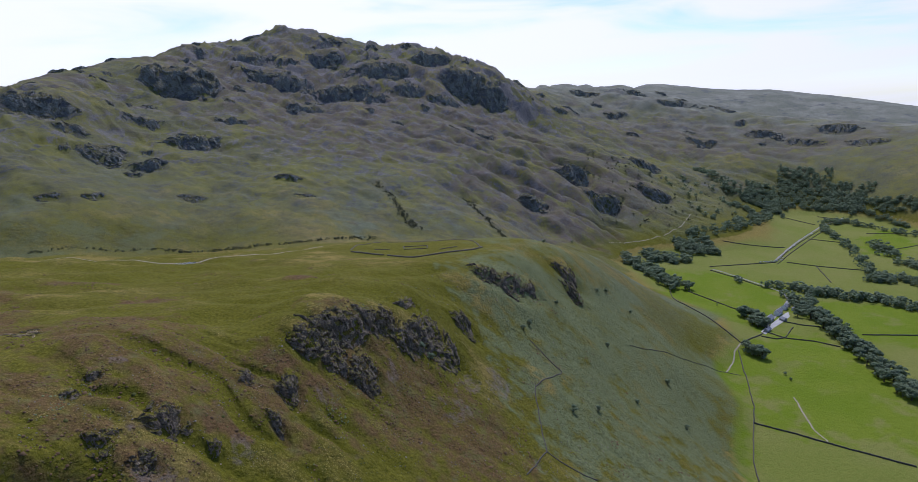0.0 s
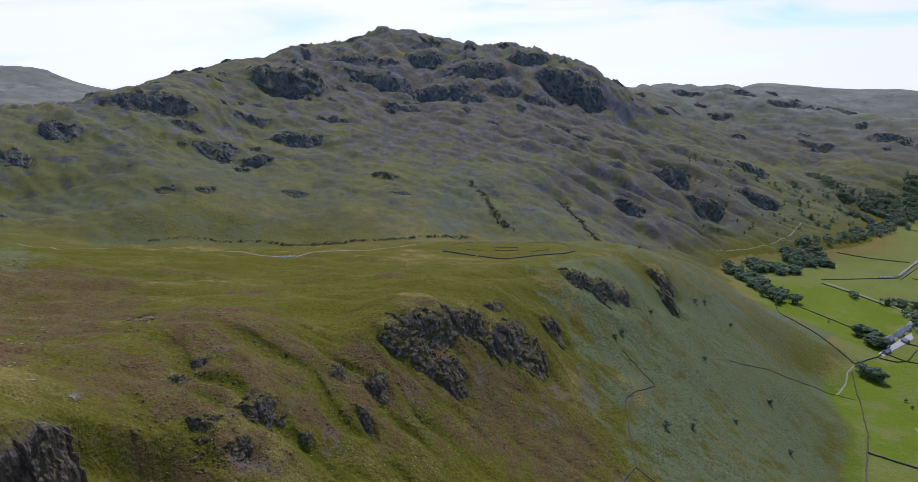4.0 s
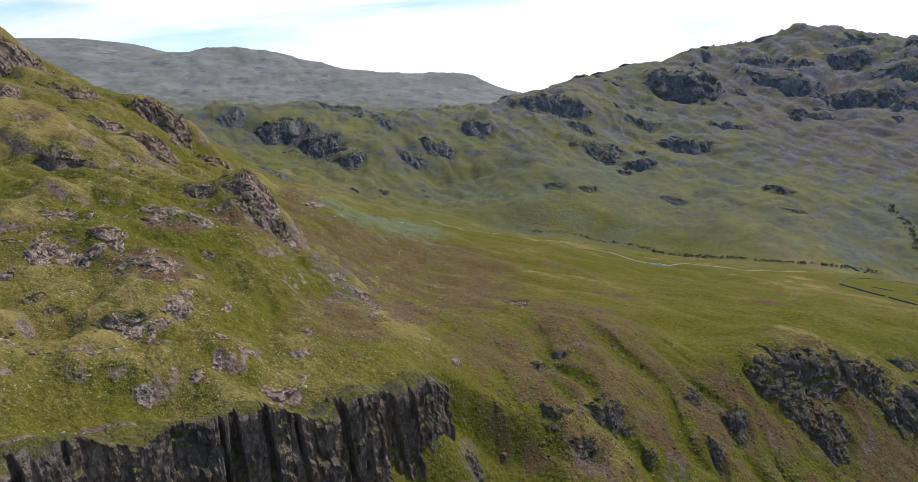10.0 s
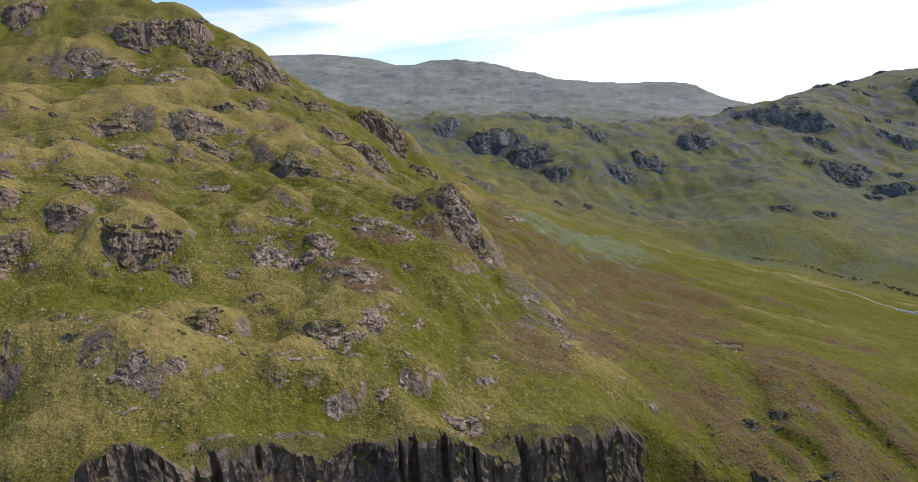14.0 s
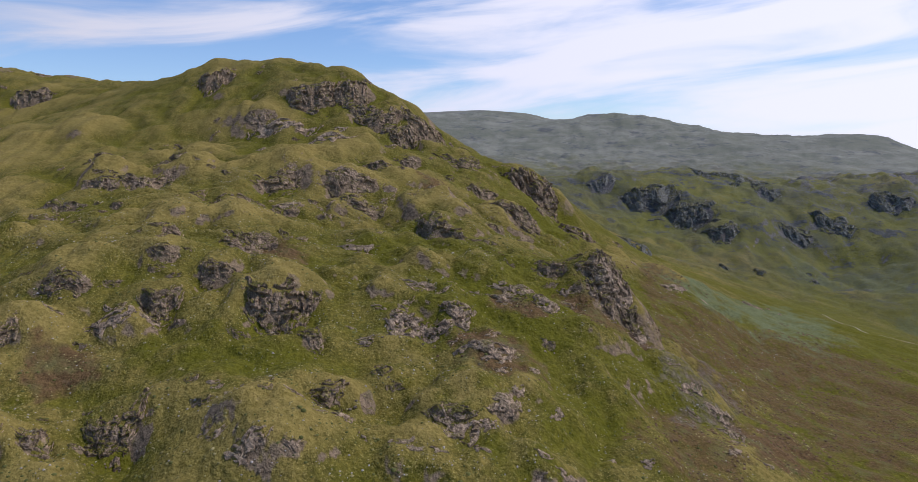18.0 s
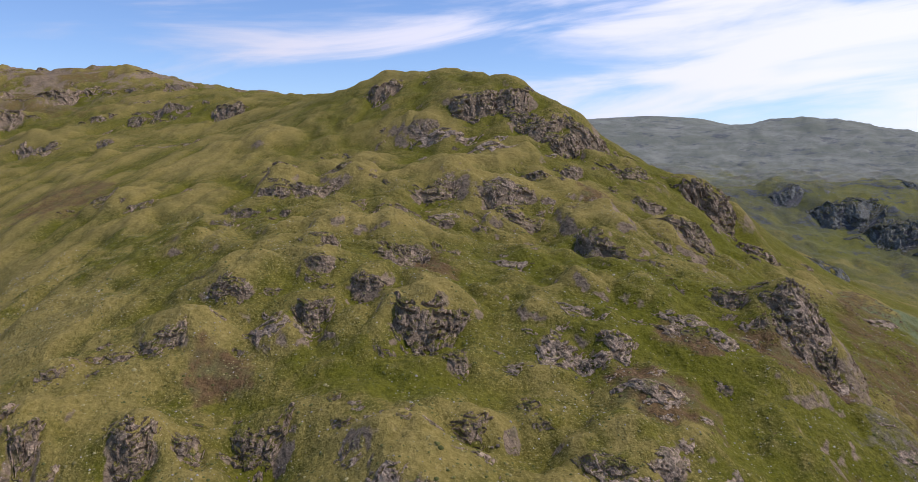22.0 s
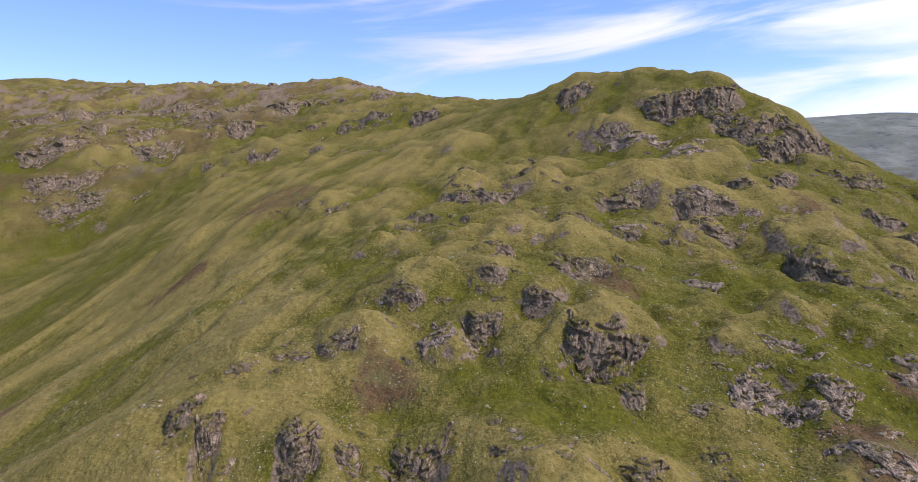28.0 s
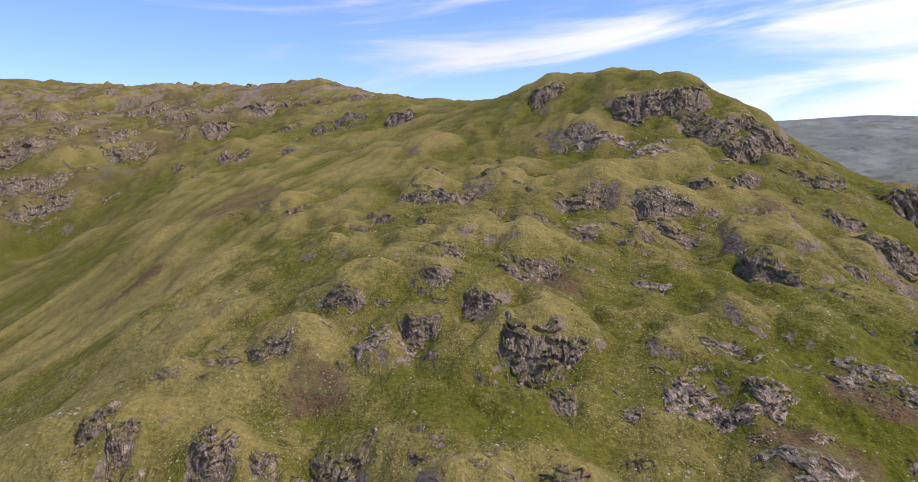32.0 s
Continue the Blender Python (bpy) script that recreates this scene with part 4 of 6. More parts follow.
patch("bare", -112, 211, 12, 4, 28)
patch("bare", -92, 243, 5, 5, 20)
patch("bare", -67, 293, 6, 9, 12)
patch("bare", -147, 178, 5, 10, 40)
patch("bare", -40, 347, 6, 7, 6)
patch("bare", -107, 261, 4, 7, 22)
patch("bare", -149, 260, 5, 3, 30)
patch("bare", -4, 352, 10, 15, 0)
patch("bare", 26, 404, 8, 13, -3)
patch("bare", -30, 373, 7, 3, 4)
patch("bare", -252, 207, 13, 36, 51)
patch("bare", -178, 196, 7, 4, 42)
patch("bare", -822, -594, 40, 22, -230)
patch("bare", -253, 200, 17, 33, 51)
patch("bare", -94, 235, 7, 3, 21)
patch("bare", 8, 381, 7, 10, -1)
patch("bare", -128, 227, 5, 4, 29)



def patch_at(cover, x, y):
    """Whether a spot lies well inside a patch of that cover."""
    m = np.zeros(len(x))
    for kind, cx, cy, rx, ry, turn in PATCHES:
        if kind == cover:
            m = np.maximum(m, blob(x, y, cx, cy, rx, ry, turn, 0.4))
    return m + 1.2 * folds(x, y, 24, 3, 66) > 0.5


def covers(x, y, z, slope, c, far):
    """Masks over the ground: rock, bracken, heather; meadow, bare earth, lush grass; haze with distance."""
    near = ramp(far, 900, 300)
    wob = folds(x, y, 60, 4, 61) * (1 - near) + folds(x, y, 18, 4, 62) * near
    fine = folds(x, y, 26, 4, 63, 0.6) * (1 - near) + folds(x, y, 7, 3, 64) * near
    masks = {k: np.zeros(len(x)) for k in ("fern", "ling", "lush", "bare", "straw")}
    power = {"fern": 0.84, "ling": 0.70, "lush": 0.8, "bare": 0.46, "straw": 1.0}
    for cover, cx, cy, rx, ry, turn in PATCHES:
        reach = 1.7 * max(rx, ry)
        some = np.flatnonzero((abs(x - cx) < reach) & (abs(y - cy) < reach))
        m = blob(x[some], y[some], cx, cy, rx, ry, turn, 0.45)
        m = np.clip(m + 1.5 * wob[some] * (m > 0.01) * (1 - 0.2 * m) + 0.9 * fine[some] * (m > 0.01), 0, 1) * power[cover] * (1.25 if cover == "ling" and max(rx, ry) < 20 else 1.0)
        masks[cover][some] = np.maximum(masks[cover][some], m)
    patchy = 0.35 + 0.75 * ramp(folds(x, y, 120, 4, 91, 0.6), -0.14, 0.16)
    masks["fern"] = masks["fern"] * (1 - 0.62 * ramp(far, 850, 1250)) * (1 + (patchy - 1) * ramp(far, 620, 800)) * (1 - 0.45 * ramp(far, 600, 760) * ramp(-x, 100, 300))
    # gullies of the spur are lined with green fern, not heather
    gully = np.zeros(len(x))
    for cx, cy, rx, ry, dx, dy, size, amp in RUNNELS[1:2]:
        some = np.flatnonzero(np.hypot((x - cx) / rx, (y - cy) / ry) < 1.5)
        a, b = x[some], y[some]
        lines = folds((a * dx + b * dy) / 3.2, a * dy - b * dx + 0.8 * size * folds(a, b, 3.5 * size, 2, 16), size, 2, 15)
        gully[some] = ramp(-lines, 0.06, 0.26) * blob(a, b, cx, cy, rx, ry, 0, 0.5)
    masks["ling"], masks["bare"] = masks["ling"] * (1 - 0.9 * gully), masks["bare"] * (1 - gully)
    masks["lush"] = np.maximum(masks["lush"], 0.6 * gully)
    hill = ramp(z, 18, 60)
    rock = ramp(slope + 0.35 * wob, 0.85, 1.35) * (0.05 + 0.95 * c)
    rock = np.maximum(rock, 0.55 * ramp(folds(x, y, 16, 4, 71) + 0.25 * (c - 1), 0.12, 0.36) * c * ramp(slope, 0.65, 0.95))
    ling = np.maximum(masks["ling"], 0.62 * ramp(far, 1000, 1700) * ramp(y, 0, 500) * ramp(folds(x, y, 130, 5, 85, 0.6) - 0.04, -0.08, 0.18) * ramp(z + 60 * wob, 70, 230))
    ling = np.maximum(ling, 0.62 * ramp(-y, 250, 600) * ramp(far, 750, 1100) * ramp(folds(x, y, 90, 5, 87, 0.6), -0.12, 0.16))
    hump = (z - broad(x, y)) / (1.6 + 2.0 * c + 6 * ramp(far, 500, 1500))
    lush = np.clip(0.52 - 0.33 * hump + 0.5 * folds(x, y, 90, 4, 77) + 0.34 * ramp(far, 850, 1400) * ramp(y, 200, 600) - 0.18 * blob(x, y, -470, -290, 330, 210, 0, 0.5) + (0.54 + 1.2 * folds(0.75 * x + 0.2 * y, y - 0.3 * x, 38, 4, 78, 0.62)) * blob(x, y, -200, 500, 380, 260, 0, 0.5) + 0.10 * blob(x, y, -90, 245, 130, 110, 0, 0.5), 0.02, 0.9)
    lush = lush * (1 - 0.75 * masks["straw"])
    lush = lush + (1 - lush) * masks["lush"]
    lush = np.clip(lush + 0.35 * ramp(z, 60, 20) * ramp(y, 450, 700), 0, 1)
    lush = np.where(z < 20, 0.25 * (lush - 0.45) + masks["lush"] * 0.9 + 0.1, lush)
    hay = (1 - ramp(z + 3 * wob, 9, 17)) * (1 - ramp(far, 2400, 3000))
    # share of painted haze, growing with distance
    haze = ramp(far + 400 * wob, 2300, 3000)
    blocks = 0.78 * ramp(0.08 * ramp(-y, 0, 300) + folds(x + y * 0.5, y - 0.3 * x, 60, 5, 83, 0.7), 0.0, 0.22) * ramp(far, 800, 1400) * c
    rock = np.maximum(rock, blocks) * (1 - 0.7 * haze)
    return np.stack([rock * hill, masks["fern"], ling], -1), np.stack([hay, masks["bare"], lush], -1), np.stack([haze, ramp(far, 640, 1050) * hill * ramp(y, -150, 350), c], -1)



def build_ground():
    turns = np.radians(np.r_[np.linspace(-42, 150, 1080), np.linspace(150, 318, 130)[1:-1]])
    rings = np.r_[np.linspace(0.2, 130, 27), np.linspace(130, 420, 220)[1:], np.geomspace(420, 1300, 180)[1:], np.geomspace(1300, 2900, 155)[1:], np.geomspace(2900, 5200, 40)[1:]]
    a, r = np.meshgrid(turns, rings)
    x, y = (HUB[0] - np.sin(a) * r).ravel(), (HUB[1] + np.cos(a) * r).ravel()
    z, c, far = land(x, y, True)
    rows, cols = r.shape
    grid = np.arange(rows * cols).reshape(rows, cols)
    nxt = np.roll(grid, -1, axis=1)
    quads = np.stack([grid[:-1], nxt[:-1], nxt[1:], grid[1:]], -1).reshape(-1, 4)[:, ::-1]
    zz = z.reshape(rows, cols)
    across = (np.roll(zz, -1, 1) - np.roll(zz, 1, 1)) / (2 * r * np.gradient(turns)[None, :].clip(1e-4))
    along = np.gradient(zz, axis=0) / np.gradient(r, axis=0)
    slope = np.hypot(across, along).ravel()
    mesh = bpy.data.meshes.new("ground")
    mesh.vertices.add(rows * cols)
    mesh.vertices.foreach_set("co", np.stack([x, y, z], -1).astype(np.float32).ravel())
    mesh.loops.add(quads.size)
    mesh.loops.foreach_set("vertex_index", quads.astype(np.int32).ravel())
    mesh.polygons.add(len(quads))
    mesh.polygons.foreach_set("loop_start", np.arange(0, quads.size, 4, dtype=np.int32))
    mesh.polygons.foreach_set("use_smooth", np.ones(len(quads), dtype=bool))
    mesh.update(calc_edges=True)
    one, two, three = covers(x, y, z, slope, c, far)
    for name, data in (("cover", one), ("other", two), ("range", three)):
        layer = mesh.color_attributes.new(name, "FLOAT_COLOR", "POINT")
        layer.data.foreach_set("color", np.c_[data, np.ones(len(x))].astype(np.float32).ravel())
    mesh.materials.append(GROUND)
    ob = new("ground", mesh)
    return tagged(ob, "rough grassy fell sides, valley meadows and rocky hills", "terrain", kind="structure")


build_ground()


# ---------------------------------------------------------------- tools for things
def part(name, data, material, parent, label=""):
    """One mesh, of (vertices, faces), as a part of a thing."""
    mesh = data if isinstance(data, bpy.types.Mesh) else sheet(name, *data)
    if not mesh.materials:
        mesh.materials.append(material)
    ob = new(name, mesh)
    ob.parent = parent
    return tagged(ob, label)


def sheet(name, verts, faces, smooth=False):
    mesh = bpy.data.meshes.new(name)
    mesh.from_pydata([tuple(v) for v in verts], [], [tuple(f) for f in faces])
    if smooth:
        mesh.polygons.foreach_set("use_smooth", np.ones(len(mesh.polygons), dtype=bool))
    mesh.update()
    return mesh


def ground_at(x, y):
    return float(land([x], [y])[0])


def box(x0, x1, y0, y1, z0, z1):
    v = [(x, y, z) for z in (z0, z1) for x, y in ((x0, y0), (x1, y0), (x1, y1), (x0, y1))]
    return v, [(3, 2, 1, 0), (4, 5, 6, 7), (0, 1, 5, 4), (1, 2, 6, 5), (2, 3, 7, 6), (3, 0, 4, 7)]


def joined(*pieces):
    verts, faces = [], []
    for v, f in pieces:
        faces += [tuple(i + len(verts) for i in face) for face in f]
        verts += list(v)
    return verts, faces


def rock_material(name, dark=1.0, grass=True, cool=1.0, upright=False, cap=0.0):
    w = Mat(name, 0.92)
    c, streak = stone(w, dark, upright)
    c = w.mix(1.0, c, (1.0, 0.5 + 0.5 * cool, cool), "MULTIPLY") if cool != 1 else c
    crack = w.noise(3.4, 5, 0.62, (1, 1, 0.30), 0.5, (18, -22, 0))
    seam = w.step(w.math("ABSOLUTE", w.math("SUBTRACT", crack, 0.5)), 0.0, 0.035)
    c = w.mix(w.step(seam, 0, 1, 0.45, 0), c, (0.04, 0.036, 0.032))
    if grass:
        green, tuft = turf(w)
        lie = w.math("ADD", w.steep(), w.math("MULTIPLY", w.math("SUBTRACT", w.noise(3.4, 6, 0.7), 0.5), 0.4 if cap else 1.9))
        # turf on the haze-tinted fell crags is dulled too
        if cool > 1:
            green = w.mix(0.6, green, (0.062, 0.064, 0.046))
        if cap:
            green = w.mix(0.4, green, (0.110, 0.112, 0.010))
        c = w.mix(w.step(lie, 0.56 - cap, 0.76 - cap), c, green)
    if upright:
        c = w.mix(w.step(w.noise(7, 5, 0.7), 0.56, 0.66, 0, 0.5), c, (0.085, 0.080, 0.034))
        c = w.mix(w.step(w.noise(14, 3, 0.6, (1, 1, 0.4)), 0.52, 0.62, 0, 0.6), c, (0.044, 0.036, 0.038))
    w.bump(streak, 1.6, 0.9)
    w.bump(seam, 0.9, 0.7)
    w.bump(w.noise(0.8, 4, 0.7), 0.6, 0.8)
    return w.done(c)


ROCK = rock_material("crag_rock", 1.55, cool=0.86)
# darker copy of the rock: shade of faces turned from the sun, in its colour
SHADED_SPUR_ROCK = rock_material("shaded_spur_rock", 0.85, cap=-0.10)
# bluer copy of the rock: haze over the far fells put into its colour
HAZED_FELL_ROCK = rock_material("hazed_fell_rock", 1.0, cool=1.50)
SLAB_ROCK = rock_material("slab_rock", 1.95, cool=0.88, cap=-0.26)
CLIFF_ROCK = rock_material("cliff_rock", 1.0, True, cool=0.9, upright=True, cap=-0.04)
STONE = rock_material("loose_stone", 1.35, False)


def stone_mesh(seed, level=1):
    """An angular lump of rock about one unit across."""
    rng = np.random.default_rng(seed)
    bm = bmesh.new()
    bmesh.ops.create_icosphere(bm, subdivisions=level, radius=0.5)
    shift = rng.uniform(0, 90, 3)
    stretch = rng.uniform(0.65, 1.25, 3)
    for v in bm.verts:
        push = 1 + 0.55 * noise.noise(v.co * 2.6 + Vector(shift)) + rng.uniform(-0.10, 0.10)
        v.co = Vector((v.co.x * stretch[0], v.co.y * stretch[1], v.co.z * stretch[2] * 0.8)) * push
    mesh = bpy.data.meshes.new("boulder")
    bm.to_mesh(mesh)
    bm.free()
    mesh.materials.append(STONE)
    return mesh


BOULDERS = [stone_mesh(40 + n, 2) for n in range(6)]

OUTCROP_WORDS = {
    "fell": ("dark grey crag on the heathery fell side", "crag"),
    "hill": ("grey volcanic rock outcrop capped with hill grass", "rock outcrop"),
    "bench": ("pale grey rock slab breaking through grazed turf", "rock outcrop"),
    "spur": ("dark broken crag on the edge of the plateau", "crag"),
}
def upward(mesh):
    if sum(p.normal.z for p in mesh.polygons) < 0:
        mesh.flip_normals()


def rock_skin(number):
    """The rock of a crag: a broken skin over its face, jointed into blocks, with turf on the ledges."""
    kind, x, y, wide, high, head = CRAGS[number]
    seed = 31 * number
    rng = np.random.default_rng(seed)
    far = math.hypot(x - HUB[0], y - HUB[1])
    cell = max(0.0021 * far, 0.45)
    nu, nv = int(np.clip(1.2 * wide / cell, 16, 100)), int(np.clip(1.9 * high / cell, 12, 60))
    size = 0.5 * (wide + high)
    h = math.radians(head)
    ax, ay = -math.sin(h), math.cos(h)
    U, V = np.meshgrid(np.linspace(-0.62, 0.62, nu) * wide, np.linspace(0.60, -0.62, nv) * high, indexing="ij")
    U = U + rng.uniform(-0.25, 0.25, U.shape) * wide / nu
    # follow the wandering brink, so that the rows of the skin run along it
    px, py = x + ay * U + ax * V, y - ax * U + ay * V
    for _ in range(2):
        _u, v = crag_frame(CRAGS[number], px.ravel(), py.ravel(), seed)
        off = np.clip((V - v.reshape(U.shape)), -high, high)
        px, py = px + ax * off * 0.8, py + ay * off * 0.8
    P = np.stack([px, py, land(px, py).reshape(U.shape)], -1)
    N = np.cross(np.gradient(P, axis=0), np.gradient(P, axis=1))
    N = N * np.sign(N[..., 2:])
    N = N / np.linalg.norm(N, axis=-1, keepdims=True).clip(1e-9)
    for _ in range(2):
        N = np.pad(N, ((1, 1), (1, 1), (0, 0)), mode="edge")
        N = (N[:-2, 1:-1] + N[2:, 1:-1] + N[1:-1, :-2] + N[1:-1, 2:] + N[1:-1, 1:-1]) / 5
    u, v, z = U.ravel(), V.ravel(), P[..., 2].ravel()
    w = z - z.min() - 0.5 * v
    # ragged outline, and gaps where turf runs over the rock
    ring = np.hypot(u / (0.56 * wide), (v + 0.02 * high) / (0.52 * high)) + 0.55 * folds(u + 3.3 * seed, v * 1.6, 0.30 * size + 0.6, 3, seed % 47, 0.6)
    gaps = {"bench": 0.16, "hill": 0.19, "spur": 0.10, "fell": 0.10}[kind]
    rocky = 1 - ramp(ring, 0.70, 1.0)
    rocky = rocky * (1 - ramp(folds(u, w * 2.2, 0.22 * size + 0.8, 3, seed % 43) + gaps, 0.26, 0.42))
    # joints: leaning columns cut across into blocks, and these into smaller ones
    out = np.zeros(len(u))
    rough = {"bench": 0.6, "hill": 0.75, "spur": 0.8, "fell": 0.6}[kind]
    lean = rng.uniform(0.15, 0.6)
    for level, (share, depth) in enumerate(((0.30 if kind == "spur" else 0.20, 0.10), (0.09, 0.04))):
        bs = max((2.6 - 0.6 * level) * cell, share * size)
        a = u + lean * w + 0.28 * bs * folds(u, w, 3 * bs, 2, seed % 73 + level)
        b = w - lean * 0.6 * u + 0.25 * bs * folds(u, w, 2.4 * bs, 2, seed % 79 + level)
        col = np.floor(a / bs)
        row = np.floor(b / (1.25 * bs) + lattice(col, col * 0, seed) / 6.28)
        block = lattice(col, row, seed + level) / (2 * math.pi)
        edge_ = abs(a / bs - col - 0.5) * 2
        out = out + (block - 0.35) * depth * high - 0.5 * depth * high * ramp(edge_, 0.72, 1.0)
    out = out + 0.05 * high * folds(u, w, 0.35 * size, 3, seed % 67) + rng.normal(0, 0.05, len(u)) * cell
    out = rough * np.clip(out, -0.07 * high, 0.12 * high) + 0.10 * cell + 0.12
    deep = 0.4 + 0.9 * cell + 0.05 * high
    out = out * rocky + 0.03 * high * rocky - deep * (1 - ramp(rocky, 0.0, 0.5))
    verts = (P + N * out.reshape(nu, nv, 1)).reshape(-1, 3)
    quads = np.array([(r * nv + k, r * nv + k + 1, (r + 1) * nv + k + 1, (r + 1) * nv + k) for r in range(nu - 1) for k in range(nv - 1)])
    # leave out what lies wholly under the turf
    quads = quads[(rocky[quads] > 0.02).any(axis=1)]
    return verts, quads, rng


def outcrop(number):
    kind, x, y, wide, high, head = CRAGS[number]
    verts, quads, rng = rock_skin(number)
    h = math.radians(head)
    ax, ay = -math.sin(h), math.cos(h)
    ob = new("crag" if kind in ("fell", "spur") else "rock_outcrop", sheet("rock", verts.tolist(), quads.tolist()))
    upward(ob.data)
    ob.data.materials.append({"fell": HAZED_FELL_ROCK if y > 300 else ROCK, "bench": SLAB_ROCK, "spur": SHADED_SPUR_ROCK}.get(kind, ROCK))
    words = OUTCROP_WORDS[kind]
    if kind != "fell" and wide > 6:
        # fallen blocks at the foot
        for n in range(2 + number % 3):
            bu, bv = rng.uniform(-0.45, 0.45) * wide, rng.uniform(0.55, 1.0) * high
            bx, by = x + ay * bu + ax * bv, y - ax * bu + ay * bv
            rock = part("boulder", BOULDERS[rng.integers(6)], None, ob)
            size_ = rng.uniform(0.5, 1.2) * (0.6 + 0.02 * wide)
            rock.location, rock.scale = (bx, by, ground_at(bx, by) + 0.12 * size_), (size_,) * 3
            rock.rotation_euler = (rng.uniform(-0.3, 0.3), rng.uniform(-0.3, 0.3), rng.uniform(0, 6.28))
    return tagged(ob, words[0], words[1], group="crags of the fells" if kind in ("fell", "spur") else "outcrops on the hill")


for number in range(MAIN_CRAGS):
    outcrop(number)
for kind, material in (("hill", ROCK), ("bench", SLAB_ROCK)):
    some_verts, some_quads, total = [], [], 0
    for number in range(MAIN_CRAGS, len(CRAGS)):
        if CRAGS[number][0] == kind:
            verts, quads, _rng = rock_skin(number)
            some_verts.append(verts), some_quads.append(quads + total)
            total += len(verts)
    small_rocks = new("small_rocks", sheet("rock", np.concatenate(some_verts).tolist(), np.concatenate(some_quads).tolist()))
    upward(small_rocks.data)
    small_rocks.data.materials.append(material)
    tagged(small_rocks, "small grey rocks breaking through the hill turf", "rocks", kind="stuff")


# ---------------------------------------------------------------- the cliff below the bench
def cliff():
    line = BRINK
    run = np.r_[0, np.cumsum(np.hypot(*np.diff(line, axis=0).T))]
    base = new("cliff")
    tagged(base, "dark columnar rock cliff with a grassy brink", "cliff")
    edges = np.linspace(0, run[-1], 10)
    rng = np.random.default_rng(12)
    joints = np.cumsum(rng.uniform(0.8, 3.2, 175))
    offsets, heights, drops, falls = rng.uniform(-1.5, 1.5, 176), rng.uniform(2, 6.5, 176), rng.uniform(0, 10, 176), rng.uniform(0, 1, 176) ** 2 * 4.6
    for a, b in zip(edges[:-1], edges[1:]):
        s = np.linspace(a, b, 76)
        q = np.r_[-9.0, -6.0, -3.0, -1.0, 0.0, 0.35, np.linspace(0, 1, 44)[1:] ** 1.1 * 50]
        S, Q = np.meshgrid(s, q, indexing="ij")
        cx, cy = np.interp(S, run, line[:, 0]), np.interp(S, run, line[:, 1])
        tx, ty = np.interp(S + 6, run, line[:, 0]) - np.interp(S - 6, run, line[:, 0]), np.interp(S + 6, run, line[:, 1]) - np.interp(S - 6, run, line[:, 1])
        long = np.hypot(tx, ty)
        ox, oy = ty / long, -tx / long
        flat, qq = S.ravel(), np.clip(Q, 0, 60).ravel()
        # upright joints cut the face into columns, and each column into blocks
        col = np.searchsorted(joints, flat + 0.35 * folds(flat, qq * 0.3, 6, 2, 302))
        row = np.floor((qq + drops[col]) / heights[col]).astype(int)
        block = lattice(col.astype(float), row.astype(float), 308) / (2 * math.pi)
        cleft = ramp(folds(flat - 0.05 * qq, qq * 0.02, 9.0, 2, 305), 0.15, 0.19)
        out = 3.4 * folds(flat, qq * 0.06, 16, 2, 301) + offsets[col] + 2.6 * (block - 0.5) + 0.7 * folds(flat, qq, 1.8, 3, 303, 0.7) - 5.0 * cleft
        out = out.reshape(S.shape)
        ledge = np.clip(np.floor((Q + 5 * folds(flat, qq, 14, 2, 306).reshape(S.shape)) / 12), 0, 3) * 1.1
        rim = -3.4 + 0.75 * out
        push = np.where(Q < 0, np.minimum(rim[:, 4:5], -1.0) + Q, rim + 0.10 * Q + ledge)
        push[:, 4] = rim[:, 4]
        x, y = cx + ox * push, cy + oy * push
        turf_ = (land(x, y) + below_brink(x.ravel(), y.ravel())).reshape(S.shape)
        top = turf_[:, 4:5] - (0.25 * falls[col]).reshape(S.shape)[:, 4:5]
        z = np.where(Q < -7, turf_ - 0.9, np.where(Q < 0, turf_ + 0.06, top - Q))
        nq = len(q)
        faces = [(r * nq + k, r * nq + k + 1, (r + 1) * nq + k + 1, (r + 1) * nq + k) for r in range(len(s) - 1) for k in range(nq - 1)]
        mesh = sheet("buttress", np.stack([x, y, z], -1).reshape(-1, 3).tolist(), faces)
        if mesh.polygons[3].normal.z < 0:
            mesh.flip_normals()
        part("buttress", mesh, CLIFF_ROCK, base)
    return base


cliff()


